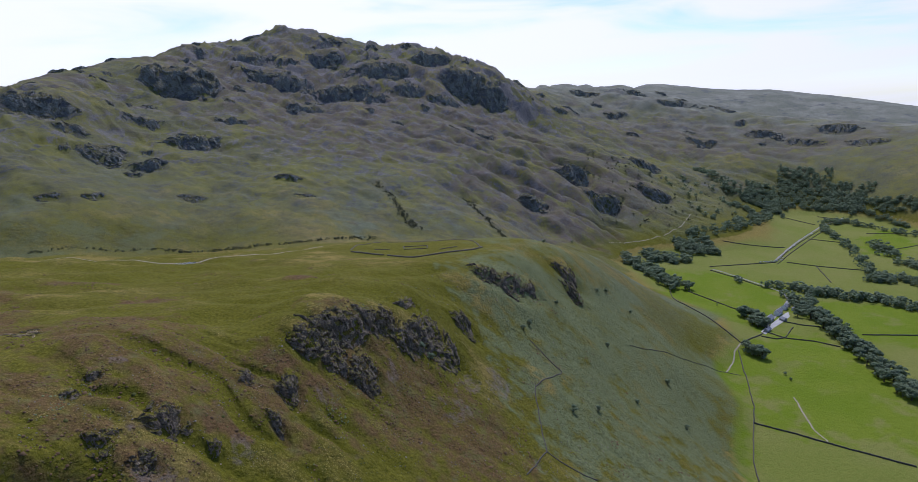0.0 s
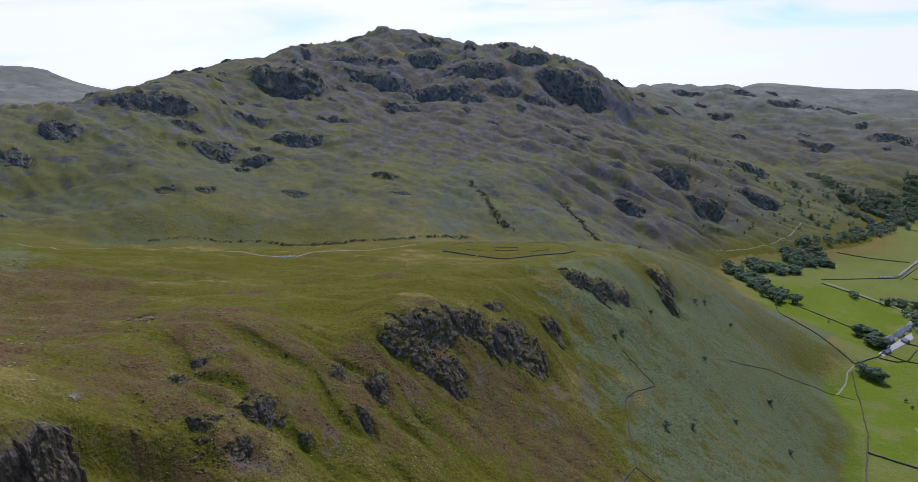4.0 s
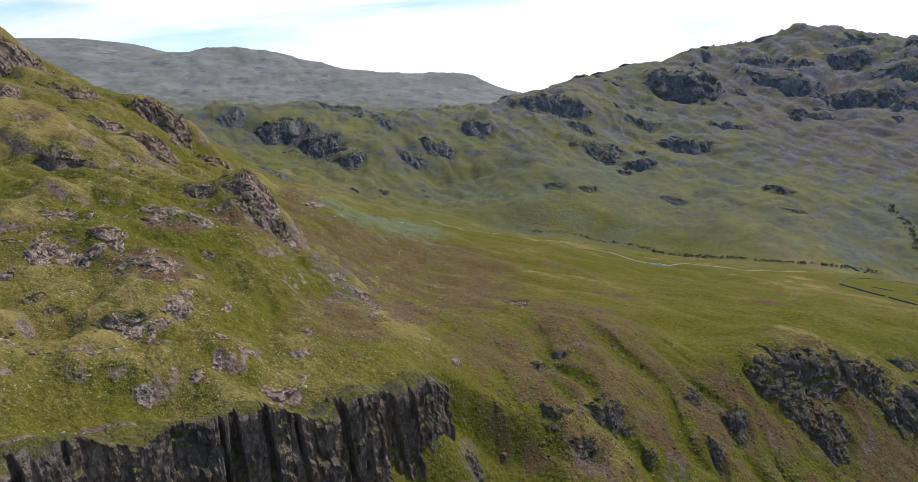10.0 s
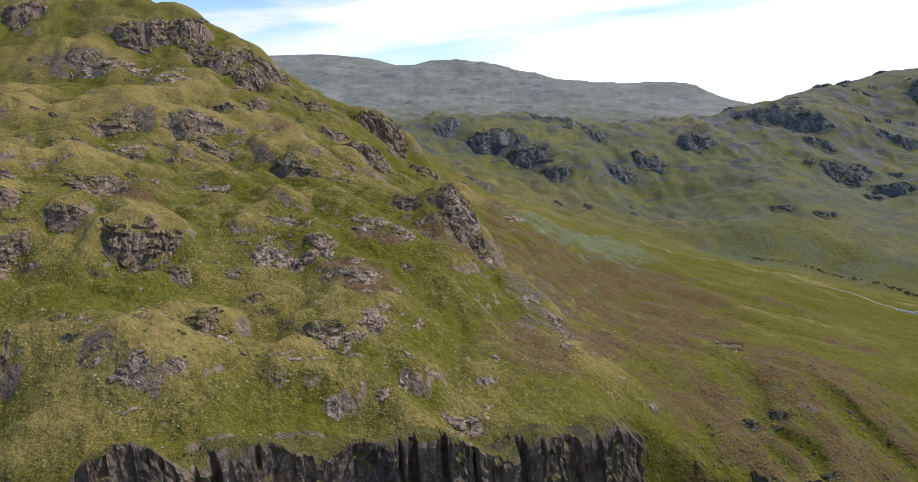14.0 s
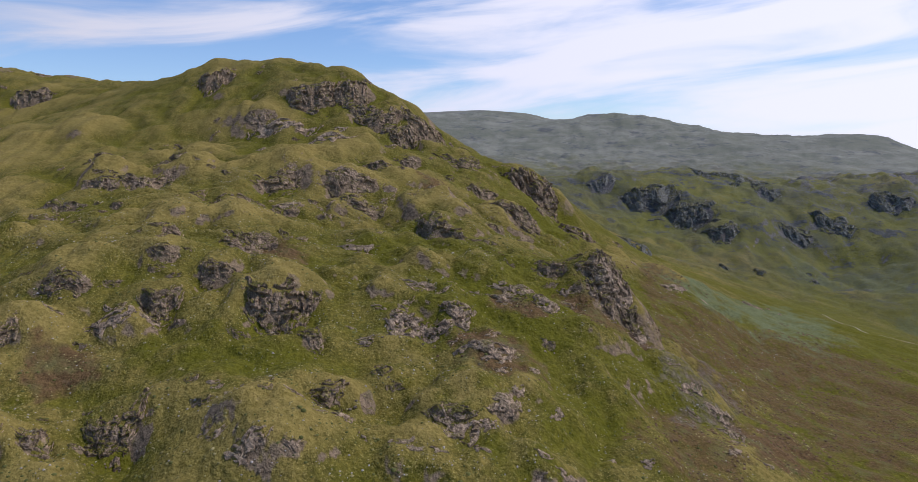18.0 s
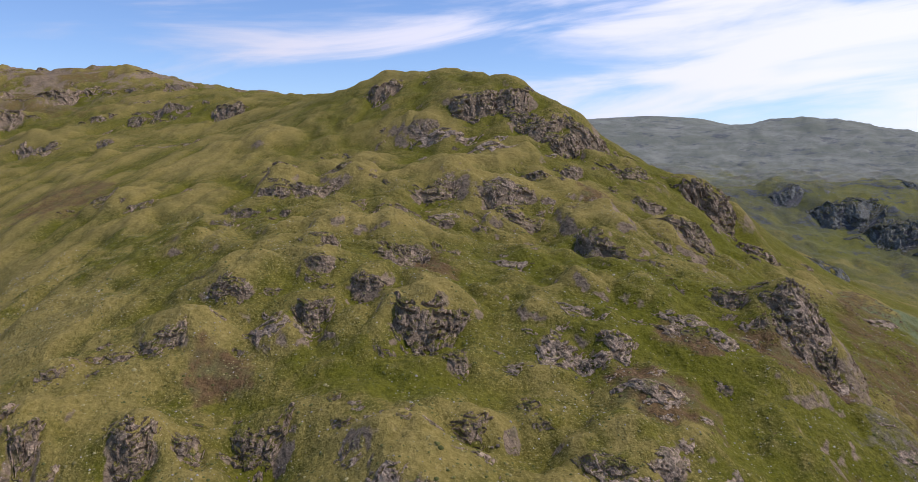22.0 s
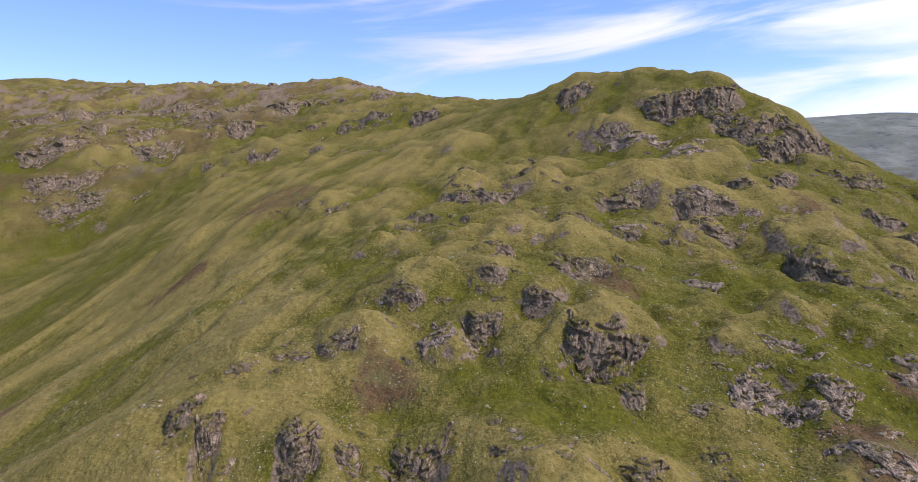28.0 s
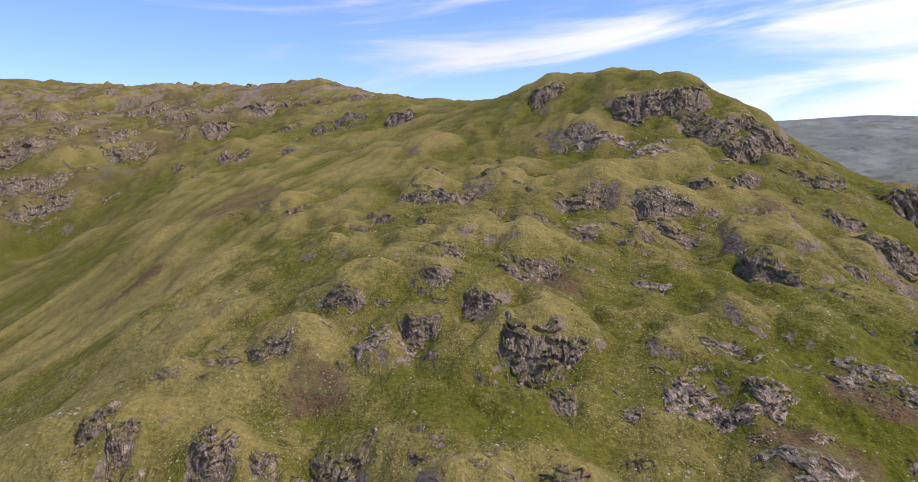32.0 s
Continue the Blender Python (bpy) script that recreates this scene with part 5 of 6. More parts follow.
# ---------------------------------------------------------------- loose stones and tussocks on the near slopes
def scatter(name, count, area, sizes, material, label, category, seed, squash=0.7, clump=0.0, keep=None):
    """Many small lumps on the ground, as one mesh."""
    rng = np.random.default_rng(seed)
    turn = np.radians(rng.uniform(area[0], area[1], count))
    far = np.sqrt(rng.uniform(area[2] ** 2, area[3] ** 2, count))
    x, y = HUB[0] - np.sin(turn) * far, HUB[1] + np.cos(turn) * far
    ok = folds(x, y, 22, 3, seed) > clump
    if keep is not None:
        ok &= keep(x, y)
    x, y = x[ok], y[ok]
    n = len(x)
    z = land(x, y)
    s = rng.uniform(sizes[0], sizes[1], n) * rng.uniform(0.5, 1.0, n) * (1 + 0.6 * (rng.uniform(0, 1, n) > 0.93))
    a = np.linspace(0, 2 * math.pi, 5, endpoint=False)
    low = np.stack([np.cos(a), np.sin(a), np.full(5, -0.35)], -1)
    mid = np.stack([0.8 * np.cos(a + 0.5), 0.8 * np.sin(a + 0.5), np.full(5, 0.35 * squash)], -1)
    shape = np.concatenate([low, mid, [(0.1, 0.05, squash)]])
    v = shape[None] * (1 + rng.uniform(-0.3, 0.3, (n, 11, 3))) * (0.5 * s)[:, None, None] + np.stack([x, y, z], -1)[:, None]
    f = [(k, (k + 1) % 5, 5 + k) for k in range(5)] + [((k + 1) % 5, 5 + (k + 1) % 5, 5 + k) for k in range(5)] + [(5 + k, 5 + (k + 1) % 5, 10) for k in range(5)]
    faces = (np.array(f)[None] + 11 * np.arange(n)[:, None, None]).reshape(-1, 3)
    mesh = bpy.data.meshes.new(name)
    mesh.vertices.add(n * 11)
    mesh.vertices.foreach_set("co", v.astype(np.float32).ravel())
    mesh.loops.add(faces.size)
    mesh.loops.foreach_set("vertex_index", faces.astype(np.int32).ravel())
    mesh.polygons.add(len(faces))
    mesh.polygons.foreach_set("loop_start", np.arange(0, faces.size, 3, dtype=np.int32))
    mesh.update(calc_edges=True)
    mesh.materials.append(material)
    return tagged(new(name, mesh), label, category, kind="stuff")


def tuft_material(name, low, high):
    w = Mat(name, 0.95)
    return w.done(w.mix(w.island(), low, high))


PALE_STONE = tuft_material("pale_stone", (0.20, 0.175, 0.145), (0.44, 0.40, 0.34))
SCREE = tuft_material("scree_stone", (0.10, 0.085, 0.066), (0.24, 0.205, 0.165))
RUSH = tuft_material("rush_tuft", (0.070, 0.076, 0.018), (0.140, 0.138, 0.036))
STRAW = tuft_material("straw_tuft", (0.16, 0.135, 0.045), (0.34, 0.29, 0.12))
FERN = tuft_material("fern_clump", (0.112, 0.130, 0.056), (0.192, 0.212, 0.094))
BRACK = tuft_material("heather_clump", (0.076, 0.048, 0.025), (0.185, 0.114, 0.054))


def hillside(x, y):
    return (land(x, y) > 225) & (x < -150)


def spur_side(x, y):
    return (land(x, y) > 14) & (x > -175) & (broad(x, y) - broad(x + 4, y - 3) > 1.3)


scatter("bracken", 60000, (-38, 40, 190, 760), (0.6, 1.6), FERN, "grey-green bracken fronds on the slope", "bracken", 204, 0.7, -0.25, lambda x, y: spur_side(x, y) & patch_at("fern", x, y))
scatter("heather", 52000, (-30, 75, 190, 560), (0.7, 1.9), BRACK, "brown heather and withered bracken clumps", "heather", 205, 0.4, -0.2, lambda x, y: patch_at("ling", x, y))
scatter("tussocks", 14000, (-30, 60, 190, 640), (0.7, 1.6), RUSH, "rough green grass tussocks on the spur", "grass", 206, 0.5, 0.02, spur_side)
scatter("scree", 12000, (-22, 45, 190, 480), (0.4, 1.2), SCREE, "grey scree below the crags", "stones", 207, 0.6, 0.12, spur_side)
scatter("stones", 15000, (45, 150, 110, 430), (0.25, 0.9), PALE_STONE, "pale grey stones strewn over the grass", "stones", 201, 0.6, 0.02, hillside)
scatter("tussocks", 17000, (40, 150, 105, 420), (0.4, 1.3), RUSH, "dark green rush and grass tussocks", "grass", 202, 0.55, -0.02, hillside)
scatter("tussocks", 16000, (40, 150, 105, 420), (0.4, 1.2), STRAW, "pale straw-coloured grass tussocks", "grass", 203, 0.5, 0.0, hillside)


# ---------------------------------------------------------------- walls, lanes and paths
def plain(name, low, high, size, rough=0.9, fine=None):
    """A surface of two tones mixed by noise at two scales."""
    w = Mat(name, rough)
    c = w.mix(w.step(w.noise(size, 5, 0.65), 0.35, 0.65), low, high)
    c = w.mix(w.step(w.noise(size * 0.17, 3, 0.6), 0.5, 0.75, 0, 0.5), c, fine or [v * 0.6 for v in low])
    w.bump(w.noise(size * 0.3, 4), 0.3 * size, 0.5)
    return w.done(c)


WALL_STONE = plain("wall_stone", (0.060, 0.054, 0.044), (0.140, 0.126, 0.104), 0.8)
TARMAC = plain("lane_tarmac", (0.20, 0.19, 0.18), (0.34, 0.33, 0.31), 2.5)
GRIT = plain("path_grit", (0.22, 0.19, 0.12), (0.36, 0.32, 0.23), 3.0)
LIME = plain("limewash", (0.62, 0.61, 0.58), (0.80, 0.79, 0.76), 2.0)
RUBBLE = plain("rubble_wall", (0.22, 0.21, 0.19), (0.40, 0.38, 0.34), 1.2)
SLATE = plain("roof_slate", (0.15, 0.155, 0.17), (0.27, 0.275, 0.29), 1.6, 0.6)
YARD = plain("yard_concrete", (0.34, 0.33, 0.31), (0.48, 0.47, 0.44), 5.0)
DARK_GLASS = plain("dark_glass", (0.02, 0.022, 0.025), (0.035, 0.04, 0.045), 1.0, 0.12)
TYRE = plain("tyre_rubber", (0.02, 0.02, 0.02), (0.04, 0.04, 0.04), 0.3)
PAINTED_WOOD = plain("painted_wood", (0.10, 0.07, 0.05), (0.16, 0.11, 0.08), 0.6)


def along(points, step):
    """Even steps along a line of points, with the direction at each."""
    p = np.array(points, float)
    run = np.r_[0, np.cumsum(np.hypot(*np.diff(p, axis=0).T))]
    s = np.linspace(0, run[-1], max(2, int(run[-1] / step) + 1))
    q = np.stack([np.interp(s, run, p[:, 0]), np.interp(s, run, p[:, 1])], -1)
    d = np.gradient(q, axis=0)
    return q, d / np.hypot(d[:, 0], d[:, 1])[:, None].clip(1e-6)


def ribbon(points, profile, step, wander=0.0, seed=0):
    """A mesh with the given cross-section (across, up), swept over the ground."""
    q, d = along(points, step)
    rng = np.random.default_rng(seed)
    side = np.stack([d[:, 1], -d[:, 0]], -1)
    q = q + side * (wander * folds(q[:, 0], q[:, 1], 14, 3, 81 + seed))[:, None]
    verts, n = [], len(profile)
    ground = land(q[:, 0], q[:, 1])
    for k in range(len(q)):
        wob = rng.uniform(0.9, 1.1)
        verts += [(q[k, 0] + side[k, 0] * a, q[k, 1] + side[k, 1] * a, ground[k] + b * wob) for a, b in profile]
    faces = [(k * n + j, (k + 1) * n + j, (k + 1) * n + j + 1, k * n + j + 1) for k in range(len(q) - 1) for j in range(n - 1)]
    return verts, faces


def flat_ribbon(points, width, rise, step):
    q, d = along(points, step)
    side = np.stack([d[:, 1], -d[:, 0]], -1)
    q = q + side * (1.2 * folds(q[:, 0], q[:, 1], 25, 2, 91))[:, None]
    verts = []
    for a in (-0.5, -0.2, 0.2, 0.5):
        x, y = q[:, 0] + side[:, 0] * a * width, q[:, 1] + side[:, 1] * a * width
        verts.append(np.stack([x, y, land(x, y) + rise * (1.0 if abs(a) < 0.3 else 0.3)], -1))
    verts = np.stack(verts, 1).reshape(-1, 3).tolist()
    faces = [(k * 4 + j, k * 4 + j + 1, (k + 1) * 4 + j + 1, (k + 1) * 4 + j) for k in range(len(q) - 1) for j in range(3)]
    return verts, faces


WALL_SHAPE = [(-0.6, -0.5), (-0.45, 1.0), (-0.3, 1.45), (0.3, 1.45), (0.45, 1.0), (0.6, -0.5)]
LOW_SHAPE = [(-0.4, -0.4), (-0.3, 0.45), (0.3, 0.45), (0.4, -0.4)]
WALLS = 0


def drystone_wall(*points, label="grey dry-stone field wall across the pasture", shape=WALL_SHAPE):
    global WALLS
    WALLS += 1
    ob = new("drystone_wall", sheet("wall", *ribbon(points, shape, 3.5, 1.0, WALLS)))
    ob.data.materials.append(WALL_STONE)
    return tagged(ob, label, "wall", group="dry-stone walls")


def lane(width, *points):
    ob = new("road", sheet("road", *flat_ribbon(points, width, 0.22, 4)))
    ob.data.materials.append(TARMAC)
    return tagged(ob, "narrow grey tarmac lane between walls", "road", kind="structure")


def footpath(width, *points):
    ob = new("footpath", sheet("footpath", *flat_ribbon(points, width, 0.16, 3)))
    ob.data.materials.append(GRIT)
    return tagged(ob, "worn stony path over the grass", "path", kind="structure")


# ---------------------------------------------------------------- trees
def leaf_material(name, low, high):
    w = Mat(name, 0.75)
    c = w.mix(w.island(), low, high)
    c = w.mix(w.step(w.noise(2.0, 3), 0.45, 0.7, 0, 0.4), c, [v * 0.7 for v in low])
    # leaves let some light through
    thin, both = w.n.new("ShaderNodeBsdfTranslucent"), w.n.new("ShaderNodeMixShader")
    w.put(thin.inputs["Color"], c)
    both.inputs[0].default_value = 0.55
    w.put(both.inputs[1], w.b.outputs[0]), w.put(both.inputs[2], thin.outputs[0])
    w.put(w.n["Material Output"].inputs["Surface"], both.outputs[0])
    return w.done(c)


LEAVES = [leaf_material("oak_leaves", (0.165, 0.215, 0.125), (0.270, 0.325, 0.185)), leaf_material("ash_leaves", (0.158, 0.212, 0.125), (0.250, 0.310, 0.185))]
THORN = leaf_material("thorn_leaves", (0.095, 0.105, 0.060), (0.150, 0.155, 0.085))
BARK = plain("bark", (0.07, 0.055, 0.04), (0.14, 0.115, 0.09), 0.4)


def crown_mesh(seed, clumps=230, leaf=1.0):
    """A crown of leaf clumps round a few boughs, one unit high, uneven and with gaps."""
    rng = np.random.default_rng(seed)
    level, swing = rng.uniform(0.26, 0.84, 11), rng.uniform(0, 2 * math.pi, 11)
    reach = 0.27 * np.sqrt(np.clip(1 - ((level - 0.46) / 0.44) ** 2, 0.05, 1)) * rng.uniform(0.5, 1.1, 11)
    lobes = np.stack([reach * np.cos(swing), reach * np.sin(swing), level], -1)
    sizes = rng.uniform(0.13, 0.21, 11)
    verts, faces = [], []
    for _ in range(clumps):
        k = rng.integers(11)
        d = rng.normal(0, 1, 3)
        d = d / np.linalg.norm(d)
        if d[2] < 0 and rng.uniform() < 0.6:
            d[2] = -d[2]
        c = lobes[k] + d * sizes[k] * rng.uniform(0.7, 1.05) * np.array((1, 1, 0.85))
        a = np.cross(d, rng.normal(0, 1, 3))
        a = a / np.linalg.norm(a)
        b = np.cross(d, a)
        s = rng.uniform(0.045, 0.085) * leaf
        base = len(verts)
        ring = [a, 0.7 * a + 0.7 * b, b, -0.7 * a + 0.8 * b, -a, -b, 0.7 * a - 0.8 * b]
        verts += [tuple(c + s * (v * rng.uniform(0.7, 1.2)) - 0.25 * s * d) for v in ring] + [tuple(c + 0.5 * s * d)]
        faces += [(base + j, base + (j + 1) % 7, base + 7) for j in range(7)]
    return verts, faces


def trunk_mesh(seed):
    """A tapered trunk with four limbs, for a tree one unit high."""
    rng = np.random.default_rng(seed)
    pieces = []
    for n in range(5):
        if n == 0:
            line = [(0, 0, -0.06), (0.005, 0, 0.2), (0.015, 0.01, 0.45), (0.01, 0, 0.66)]
            width = [0.045, 0.032, 0.022, 0.008]
        else:
            t = n * 1.6 + rng.uniform(-0.4, 0.4)
            z = rng.uniform(0.24, 0.4)
            line = [(0.005, 0, z), (0.13 * math.cos(t), 0.13 * math.sin(t), z + 0.12), (0.22 * math.cos(t), 0.22 * math.sin(t), z + 0.28)]
            width = [0.018, 0.012, 0.004]
        verts = [(x + w * math.cos(a), y + w * math.sin(a), zz) for (x, y, zz), w in zip(line, width) for a in np.linspace(0, 2 * math.pi, 6, endpoint=False)]
        faces = [(r * 6 + k, r * 6 + (k + 1) % 6, r * 6 + 6 + (k + 1) % 6, r * 6 + 6 + k) for r in range(len(line) - 1) for k in range(6)]
        pieces.append((verts, faces))
    return joined(*pieces)


CROWNS = []
for n in range(6):
    made = sheet("crown", *crown_mesh(500 + n))
    made.materials.append(LEAVES[n % 2])
    CROWNS.append(made)
TRUNKS = [sheet("trunk", *trunk_mesh(600 + n), smooth=True) for n in range(3)]
for made in TRUNKS:
    made.materials.append(BARK)
TREES = 0


def tree(x, y, tall, broad_=1.0, label="broad dark green deciduous tree in full leaf", group="trees of the valley"):
    global TREES
    TREES += 1
    rng = np.random.default_rng(9000 + TREES)
    root = new("tree")
    tall = tall * rng.uniform(0.8, 1.25)
    root.location = (x, y, ground_at(x, y))
    root.rotation_euler = (0, 0, rng.uniform(0, 6.28))
    wide = tall * broad_ * rng.uniform(0.95, 1.25)
    root.scale = (wide, wide, tall)
    part("trunk", TRUNKS[TREES % 3], None, root)
    part("crown", CROWNS[rng.integers(6)], None, root)
    return tagged(root, label, "tree", group=group)


def tree_belt(width, count, *points, tall=14.0):
    rng = np.random.default_rng(int(abs(points[0][0]) * 7 + count))
    q, d = along(points, 2)
    for _ in range(count):
        k = rng.integers(len(q))
        off = rng.uniform(-0.5, 0.5) * width
        x, y = q[k] + np.array((d[k, 1], -d[k, 0])) * off + rng.normal(0, 1.5, 2)
        if tall < 6:
            SCRUB.append((x, y, tall * rng.uniform(0.7, 1.3), int(rng.integers(6)), rng.uniform(0, 6.28)))
        elif math.hypot(x, y) > 1120:
            WOOD_PIECES.append((x, y, tall * rng.uniform(0.8, 1.2), int(rng.integers(6)), rng.uniform(0, 6.28)))
        else:
            tree(x, y, tall, 1.2)


WOOD_PIECES, SCRUB = [], []


def far_wood(width, count, *points):
    """Trees of the distant woods, gathered into one mesh."""
    rng = np.random.default_rng(int(points[0][0]) + count)
    q, d = along(points, 3)
    for _ in range(count):
        k = rng.integers(len(q))
        x, y = q[k] + np.array((d[k, 1], -d[k, 0])) * rng.uniform(-0.5, 0.5) * width
        WOOD_PIECES.append((x, y, rng.uniform(9, 15), int(rng.integers(6)), rng.uniform(0, 6.28)))


def build_far_wood(name, pieces, label, category, grow):
    shapes = [crown_mesh(700 + n, 34, 1.5) for n in range(6)]
    verts, faces, total = [], [], 0
    ground = land([w[0] for w in pieces], [w[1] for w in pieces])
    for (x, y, tall, n, turn), z in zip(pieces, ground):
        v = np.array(shapes[n][0])
        c, s = math.cos(turn), math.sin(turn)
        wide = tall * grow
        verts.append(np.stack([x + wide * (c * v[:, 0] - s * v[:, 1]), y + wide * (s * v[:, 0] + c * v[:, 1]), z - 0.22 * tall + tall * 1.1 * v[:, 2]], -1))
        faces += [tuple(i + total for i in f) for f in shapes[n][1]]
        total += len(v)
    ob = new(name, sheet(name, np.concatenate(verts).tolist(), faces))
    ob.data.materials.append(LEAVES[0] if category == "woodland" else THORN)
    return tagged(ob, label, category, kind="stuff")


# ---------------------------------------------------------------- vehicles
def car_paint(name, colour):
    w = Mat(name, 0.28)
    w.b.inputs["Coat Weight"].default_value = 0.4
    return w.done(w.mix(w.step(w.noise(0.7, 3), 0.4, 0.7, 0, 0.3), colour, [v * 0.8 for v in colour]))


PAINTS = [(car_paint("white_paint", (0.78, 0.78, 0.77)), "white"), (car_paint("silver_paint", (0.52, 0.53, 0.54)), "silver"), (car_paint("pale_blue_paint", (0.42, 0.48, 0.55)), "pale blue")]


def hull(rows):
    """A body from side profile rows (x, low, high, half width)."""
    verts = [(x, s * w, z) for x, low, high, w in rows for s, z in ((-1, low), (-1, 0.5 * (low + high)), (-0.93, high), (0.93, high), (1, 0.5 * (low + high)), (1, low))]
    faces = [(r * 6 + k, r * 6 + (k + 1) % 6, r * 6 + 6 + (k + 1) % 6, r * 6 + 6 + k) for r in range(len(rows) - 1) for k in range(6)]
    end = (len(rows) - 1) * 6
    return verts, faces + [(5, 4, 3, 2, 1, 0), tuple(end + k for k in range(6))]


def disc(r, half, n=12):
    verts = [(r * math.cos(a), s * half, r * math.sin(a)) for s in (-1, 1) for a in np.linspace(0, 2 * math.pi, n, endpoint=False)]
    faces = [(k, (k + 1) % n, n + (k + 1) % n, n + k) for k in range(n)]
    return verts, faces + [tuple(range(n))[::-1], tuple(range(n, 2 * n))]


CAR_BODY = [hull([(-2.1, 0.45, 0.80, 0.78), (-2.0, 0.28, 0.95, 0.84), (-0.9, 0.25, 0.98, 0.87), (0.9, 0.25, 0.95, 0.87), (1.7, 0.27, 0.85, 0.84), (2.1, 0.35, 0.70, 0.74)])]
CAR_ROOF = hull([(-1.85, 0.93, 0.97, 0.76), (-1.35, 0.93, 1.46, 0.68), (0.1, 0.93, 1.50, 0.68), (0.95, 0.92, 0.96, 0.76)])
CAR_MESH = {}
for paint, word in PAINTS:
    CAR_MESH[word] = sheet("body", *CAR_BODY[0])
    CAR_MESH[word].materials.append(paint)
CABIN_MESH, WHEEL_MESH, RIM_MESH = sheet("cabin", *CAR_ROOF), sheet("wheel", *disc(0.32, 0.11)), sheet("rim", *disc(0.19, 0.125, 8))
CABIN_MESH.materials.append(DARK_GLASS), WHEEL_MESH.materials.append(TYRE), RIM_MESH.materials.append(PAINTS[1][0])
CARS = 0


def car(x, y, head):
    global CARS
    CARS += 1
    paint, word = PAINTS[(CARS * 7) % 5 % 3 if CARS % 4 == 0 else 0]
    root = new("car")
    root.matrix_basis = pose(x, y, ground_at(x, y) + 0.12, 0, 0, head + 90 + 9 * math.sin(CARS * 2.3))
    part("body", CAR_MESH[word], None, root)
    part("cabin", CABIN_MESH, None, root, "dark glazed cabin")
    roof = part("roof_panel", box(-1.3, 0.1, -0.62, 0.62, 1.48, 1.53), PAINTS[0][0], root)
    for wx in (-1.3, 1.35):
        for wy in (-0.80, 0.80):
            wheel = part("wheel", WHEEL_MESH, None, root)
            wheel.location = (wx, wy, 0.32)
            part("rim", RIM_MESH, None, wheel)
    return tagged(root, word + " car parked on the verge of the lane", "car", group="parked cars")


# ---------------------------------------------------------------- the farm
def cottage(name, x, y, long, deep, eaves, head, wall, label, chimneys=1, doors=1):
    root = new(name)
    root.matrix_basis = pose(x, y, ground_at(x, y), 0, 0, head)
    ridge = eaves + 0.42 * deep
    L, D = long / 2, deep / 2
    body = [(-L, -D, -0.6), (L, -D, -0.6), (L, D, -0.6), (-L, D, -0.6), (-L, -D, eaves), (L, -D, eaves), (L, D, eaves), (-L, D, eaves), (-L, 0, ridge), (L, 0, ridge)]
    part("wall", (body, [(0, 1, 5, 4), (2, 3, 7, 6), (1, 2, 6, 9, 5), (3, 0, 4, 8, 7), (3, 2, 1, 0)]), wall, root)
    o, t = 0.35, 0.22
    drop = 0.42 * deep / D * o
    for s in (-1, 1):
        v = [(-L - 0.2, s * (D + o), eaves - drop + 0.05), (L + 0.2, s * (D + o), eaves - drop + 0.05), (L + 0.2, 0, ridge + 0.05), (-L - 0.2, 0, ridge + 0.05)]
        v += [(a, b, c + t) for a, b, c in v]
        f = [(3, 2, 1, 0), (4, 5, 6, 7), (0, 1, 5, 4), (1, 2, 6, 5), (2, 3, 7, 6), (3, 0, 4, 7)]
        part("roof", (v, f if s < 0 else [g[::-1] for g in f]), SLATE, root, "blue-grey slate roof slope")
    for n in range(chimneys):
        cx = (-L + 0.5) if n == 0 else (L - 0.5)
        stack = part("chimney", box(cx - 0.45, cx + 0.45, -0.4, 0.4, ridge - 0.8, ridge + 1.3), wall, root)
        part("pot", box(cx - 0.14, cx + 0.14, -0.14, 0.14, ridge + 1.3, ridge + 1.75), SLATE, stack)
    count = max(2, int(long / 3.2))
    for s in (-1, 1):
        for level in ((1.0, 2.1), (3.3, 4.3))[: 2 if eaves > 4 else 1]:
            for n in range(count):
                wx = -L + (n + 0.5) * long / count
                if n == count // 2 and level[0] < 2 and n < doors * 9:
                    part("door", box(wx - 0.5, wx + 0.5, s * D - 0.05, s * D + 0.05, 0, 2.05), PAINTED_WOOD, root, "brown wooden door")
                    continue
                pane = part("window", box(wx - 0.45, wx + 0.45, s * D - 0.04, s * D + 0.04, level[0], level[1]), DARK_GLASS, root)
                part("sill", box(wx - 0.55, wx + 0.55, s * D - 0.12, s * D + 0.12, level[0] - 0.12, level[0]), wall, pane)
    return tagged(root, label, "farm building" if name != "farmhouse" else "house")


drystone_wall((567, 1344), (692, 1324))
drystone_wall((479, 1182), (620, 1212), (684, 1296), (888, 1530))
drystone_wall((642, 1212), (689, 1182), (756, 1153))
drystone_wall((683, 1182), (653, 1078))
drystone_wall((384, 1027), (429, 933))
drystone_wall((359, 1049), (325, 910), (354, 856), (372, 796))
drystone_wall((617, 1200), (681, 1278), (875, 1502))
drystone_wall((470, 1158), (500, 1105), (523, 1050))
drystone_wall((476, 862), (445, 822))
drystone_wall((415, 827), (431, 818), (444, 822))
drystone_wall((852, 1643), (886, 1563))
drystone_wall((944, 1661), (992, 1624))
drystone_wall((784, 1405), (838, 1374))
drystone_wall((558, 834), (633, 831))
drystone_wall((360, 771), (337, 692), (316, 628), (300, 593), (269, 523), (260, 494))
drystone_wall((300, 593), (332, 575), (359, 554), (413, 516))
